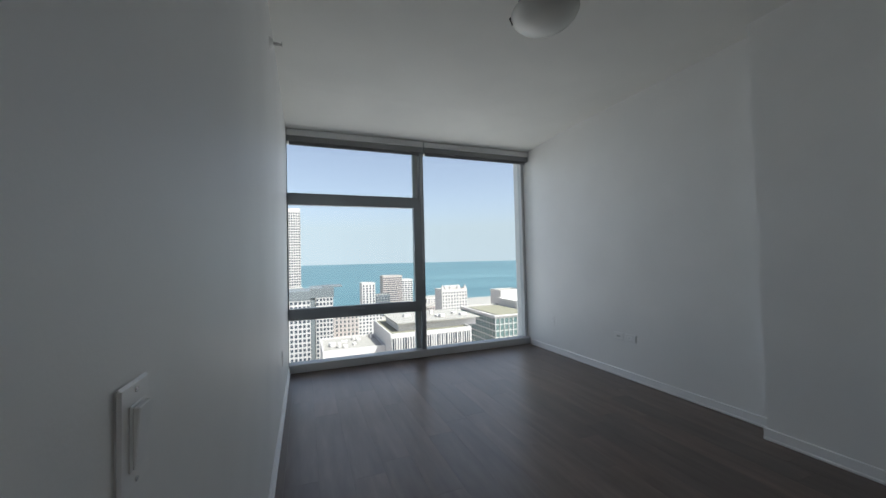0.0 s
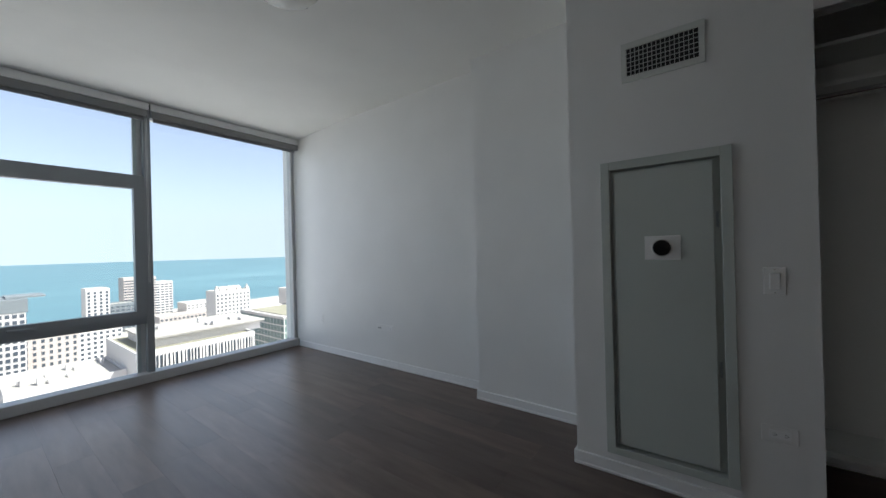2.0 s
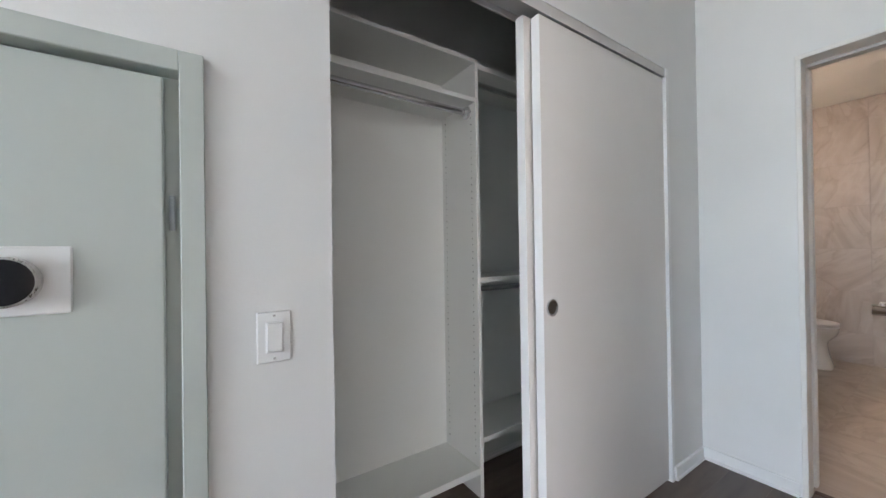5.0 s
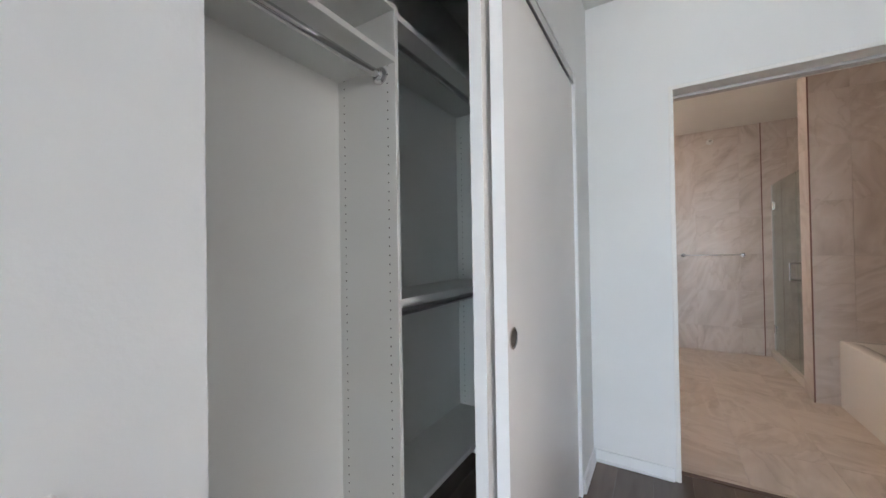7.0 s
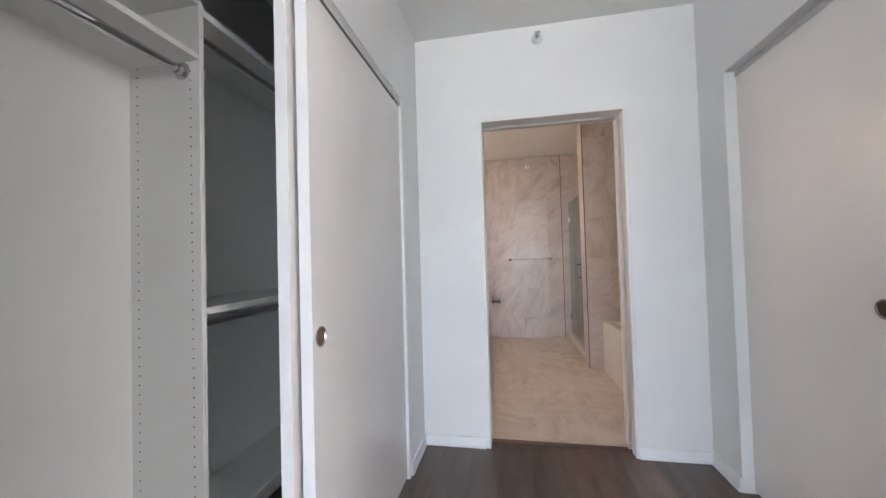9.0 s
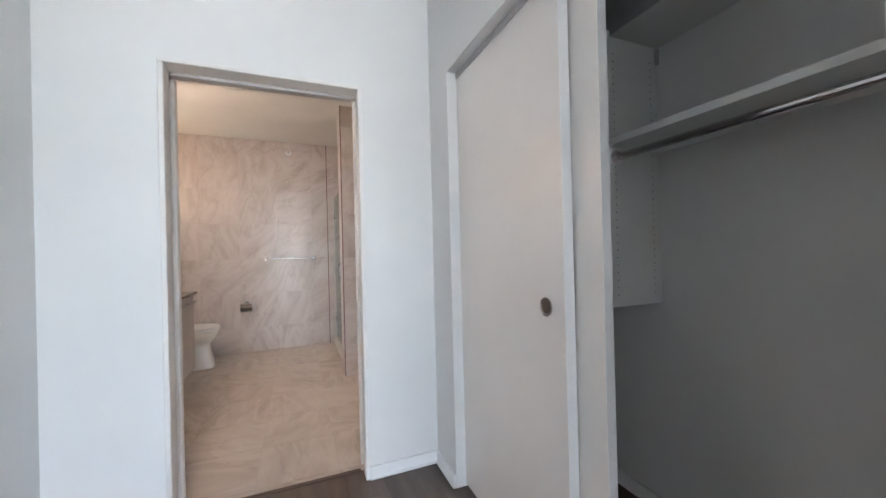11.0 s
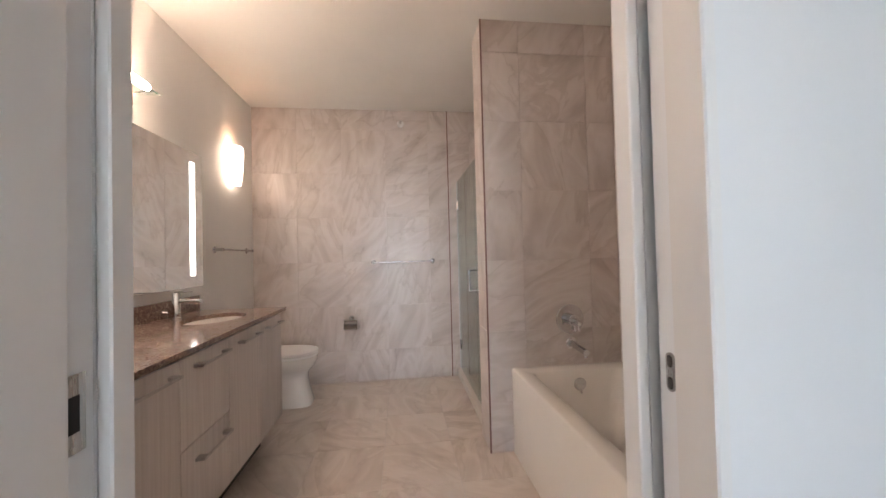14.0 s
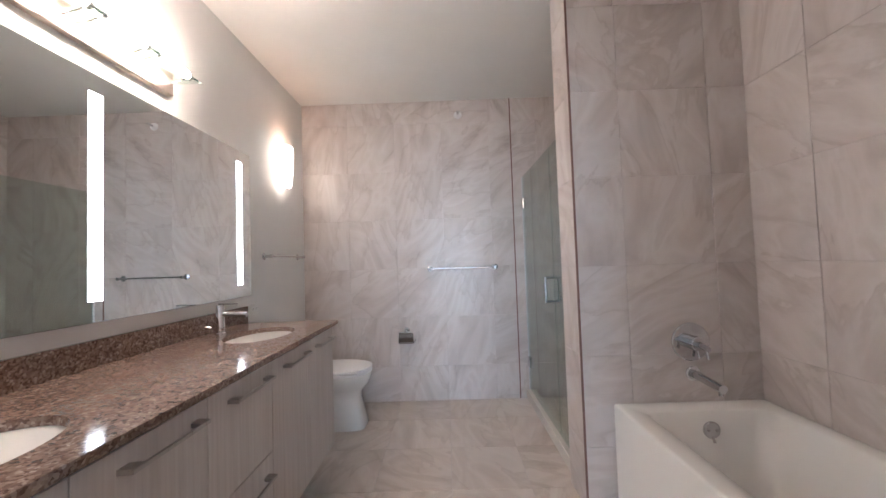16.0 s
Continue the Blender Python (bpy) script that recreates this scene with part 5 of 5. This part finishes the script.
def building(label, x0, x1, y0, y1, top, wall, cols, rows, win=(0.55, 0.6), sides=(), roof=ROOFM, glassm=None, bottom=ZG, rows_top=0.03, group="", storey=3.4):
    """A block with real window boxes on its near face and the named sides."""
    b = thing("building", label, "building", ((x0 + x1) / 2, (y0 + y1) / 2, ZG), group)
    part("wall", boxes((x0, x1, y0, y1, ZG, top)), wall, b)
    part("roof", boxes((x0 + 0.6, x1 - 0.6, y0 + 0.6, y1 - 0.6, top, top + 0.25)), roof, b)
    part("parapet", boxes((x0, x1, y0, y0 + 0.5, top, top + 0.9), (x0, x1, y1 - 0.5, y1, top, top + 0.9), (x0, x0 + 0.5, y0 + 0.5, y1 - 0.5, top, top + 0.9), (x1 - 0.5, x1, y0 + 0.5, y1 - 0.5, top, top + 0.9)), wall, b)
    gm = glassm or WGL
    rows = max(1, round((top - bottom) / storey))
    faces = [("y", x0, x1, y0, cols)] + [("x", y0, y1, x0 if s == "w" else x1, c) for s, c in sides]
    for ax, u0, u1, at, n in faces:
        if not n:
            continue
        du, dz = (u1 - u0) / n, (top - bottom) * (1 - rows_top) / rows
        big = n * rows > 130
        joined = bmesh.new() if big else None
        out = -1 if ax == "y" or at == x0 else 1
        for i in range(n):
            for j in range(rows):
                uc, zc = u0 + (i + 0.5) * du, bottom + (j + 0.5) * dz
                wu, wz = du * win[0] / 2, dz * win[1] / 2
                r = (uc - wu, uc + wu, at - 0.15, at + 0.2, zc - wz, zc + wz) if ax == "y" else (at - 0.15, at + 0.2, uc - wu, uc + wu, zc - wz, zc + wz)
                if big:
                    vs = [joined.verts.new((r[p], r[2 + q], r[4 + s])) for p in (0, 1) for q in (0, 1) for s in (0, 1)]
                    for f_ in ((0, 1, 3, 2), (4, 6, 7, 5), (0, 4, 5, 1), (2, 3, 7, 6), (0, 2, 6, 4), (1, 5, 7, 3)):
                        joined.faces.new([vs[k] for k in f_])
                else:
                    key = (round(wu, 2), round(wz, 2), ax, gm.name)
                    if key not in _panes:
                        me = bpy.data.meshes.new("window")
                        bm = boxes((-wu, wu, -0.15, 0.2, -wz, wz) if ax == "y" else (-0.15, 0.2, -wu, wu, -wz, wz))
                        bm.to_mesh(me)
                        bm.free()
                        me.materials.append(gm)
                        _panes[key] = me
                    o = new("window", _panes[key])
                    o.parent = b
                    o.location = Vector((uc, at, zc) if ax == "y" else (at, uc, zc)) - ORIGIN[b]
        if big:
            bmesh.ops.recalc_face_normals(joined, faces=joined.faces)
            tagged(part("windows", joined, gm, b, "rows of dark windows"), kind="stuff")
    return b


building("tall pale tower with narrow windows", -29.3, -5.2, 520, 545, 73.7, ST_W, 8, 46, (0.64, 0.60), (("e", 6),), storey=3.7)
building("low pale block under the tall tower", -37.1, -3.1, 470, 500, -31.6, ST_W, 10, 12)
bb = building("white gridded office block with grey slate roof band", -11.1, 2.5, 190, 214, -17.7, CONC, 7, 18, (0.62, 0.60), (("e", 7),), ST_G, rows_top=0.0, storey=2.3)
part("roof_band", boxes((-11.07, 2.54, 189.8, 214, -17.60, -13.22)), ST_G, bb, "dark slate upper storey")
bb = building("white gridded office wing with grey slate roof", 5.3, 14.2, 205, 232, -18.1, CONC, 5, 18, (0.62, 0.60), (("e", 7),), ST_G, rows_top=0.0, storey=2.3)
part("roof_band", boxes((2.48, 14.77, 204.8, 232, -18.00, -13.12)), ST_G, bb, "dark slate upper storey")
part("link_wall", boxes((2.45, 5.15, 205.5, 230, ZG, -18.10)), ST_G, bb, "dark slate link between the wings")
part("roof_edge", boxes((9.73, 19.72, 210, 226, -13.07, -12.39)), ST_G, bb, "thin overhanging roof edge")
building("white tower block with dark window stripes", 61.4, 76.4, 420, 440, -25.3, CONC, 4, 22, (0.45, 0.72), (), storey=3.2)
building("lower grey block beside the white tower", 73.3, 95.2, 425, 440, -40.3, ST_G, 6, 14, (0.6, 0.5), ())
building("grey slab tower with fine window rows", 97.8, 124.7, 480, 500, -20.4, ST_B, 9, 26, (0.92, 0.42), (("e", 5),), storey=2.9)
building("pale tower with balconies beyond the slab", 126.2, 151.1, 520, 540, -28.6, CONC, 6, 20, (0.7, 0.5), (), storey=3.2)
hot = building("cream hotel tower with rooftop turrets", 125.5, 152.9, 330, 350, -29.9, ST_W, 9, 24, (0.45, 0.55), (("e", 6),), storey=3.3)
for tx in (127, 136, 144, 151.5):
    part("turret", boxes((tx - 1.2, tx + 1.2, 331, 334, -29.8, -27.0), (tx - 0.5, tx + 0.5, 331.8, 333, -27.0, -24.78), bevel=0.2), ST_W, hot)
part("penthouse", boxes((130.99, 147.89, 336, 346, -29.27, -26.31)), ST_W, hot)
building("beige apartment block with small windows", 18.7, 40.6, 300, 320, -41.8, ST_B, 7, 12, (0.4, 0.55), (), storey=3.6)
building("beige apartment block with rows of small windows", 40.8, 60.5, 301, 321, -42.3, CONC, 7, 16, (0.5, 0.55), (), storey=3.0)
building("brown brick block between the offices", 14.2, 19.2, 290, 310, -49.3, haze_stone("brown_brick", (0.22, 0.13, 0.10)), 3, 12, (0.5, 0.5), ())
building("grey mid-rise by the lake shore", 18.9, 25.9, 520, 535, -38.8, ST_G, 4, 14, (0.6, 0.5), ())
building("low pale lakeside block", 152.3, 194.1, 480, 510, -54.0, ST_W, 10, 8, (0.5, 0.5), ())
building("broad beige block behind the hotel", 100.6, 145.3, 380, 400, -51.8, ST_B, 14, 10, (0.5, 0.5), ())
building("pale beige shore block", 191.6, 217.3, 330, 352, -34.0, ST_W, 0, 8)
# near low building with fins
fin = building("white low building with vertical fins and planted roof", 31.3, 66.5, 140, 178, -28.8, CONC, 0, 1, roof=GREEN)
part("upper_storey", boxes((36.25, 72.0, 147, 172, -28.50, -25.37)), CONC, fin)
part("roof_slab", boxes((35.27, 73.0, 145, 173, -25.32, -24.78)), ROOFM, fin, "pale grey flat upper roof")
fin_bm = boxes((-0.18, 0.18, -0.5, 0.0, -30.5, -0.3))
fm = bpy.data.meshes.new("fin")
fin_bm.to_mesh(fm)
fin_bm.free()
fm.materials.append(CONC)
part("glazing", boxes((31.51, 66.3, 139.9, 140, -60.56, -29.79)), WGL, fin, "dark glazing behind the fins")
rf = random.Random(7)
for i in range(34):
    o = new("fin", fm)
    o.parent = fin
    o.location = Vector((31.8 + i * 1.03 + rf.uniform(-0.2, 0.2), 139.9, -29.0)) - ORIGIN[fin]
    o.scale = (rf.choice((0.7, 1, 1.5)), 1, 1)
building("white low podium with roof plant", 6.3, 31.2, 150, 176, -35.1, CONC, 0, 6)
building("pale stone block with stepped roof", -21.5, 6.5, 128, 150, -44.7, ST_B, 10, 8, (0.45, 0.6), ())
rg = random.Random(9)
for i in range(9):
    px, py = rg.uniform(10, 31), rg.uniform(152, 172)
    w, d_, h_ = rg.uniform(1, 3), rg.uniform(1, 3), rg.uniform(0.8, 2.2)
    solid("roof_unit", boxes((px - w / 2, px + w / 2, py - d_ / 2, py + d_ / 2, -34.85, -34.85 + h_), bevel=0.1), CONC, "pale rooftop air handling box on the podium", "roof unit", (px, py, -34.85), "roof plant")
for i in range(7):
    px, py = rg.uniform(40, 68), rg.uniform(150, 168)
    w, d_, h_ = rg.uniform(1, 4), rg.uniform(1, 3), rg.uniform(0.8, 2.0)
    solid("roof_unit", boxes((px - w / 2, px + w / 2, py - d_ / 2, py + d_ / 2, -24.78, -24.78 + h_), bevel=0.1), CONC, "pale rooftop air handling box on the finned building", "roof unit", (px, py, -24.78), "roof plant")
for rail_z in (0.55, 1.05):
    part("railing", boxes((31.6, 66.2, 140.15, 140.2, -28.8 + rail_z, -28.75 + rail_z)), ST_G, fin, "thin roof railing")
# green glass building
gb = building("green glass office building with planted roof", 100.5, 146.9, 180, 228, -32.5, ST_W, 16, 9, (0.84, 0.80), (("w", 14),), roof=ROOFM, glassm=WGT, rows_top=0.02, storey=3.6)
part("penthouse", boxes((128.0, 146.5, 200, 225, -32.2, -27.3)), ST_W, gb)
for cx_ in range(17):
    part("column", boxes((100.5 + cx_ * 2.9 - 0.18, 100.5 + cx_ * 2.9 + 0.18, 179.55, 179.9, -66, -32.5)), CONC, gb, "white facade column")
part("roof_edge", boxes((99.7, 147.7, 179.2, 180.2, -32.3, -31.7), (99.7, 100.5, 180.2, 228, -32.3, -31.7)), CONC, gb, "white projecting roof edge")
part("roof_garden", boxes((104, 126, 184, 222, -32.24, -31.9)), GREEN, gb, "dry planted roof bed")
rk = random.Random(21)
for i in range(16):
    px, py = rk.uniform(-19, 4), rk.uniform(131, 147)
    w, d_, h_ = rk.uniform(1.0, 4.0), rk.uniform(1.0, 3.5), rk.uniform(0.6, 2.6)
    solid("roof_unit", boxes((px - w / 2, px + w / 2, py - d_ / 2, py + d_ / 2, -44.45, -44.45 + h_), bevel=0.08), CONC if i % 3 else ST_B, "pale rooftop box on the stepped stone block", "roof unit", (px, py, -44.45), "roof plant")
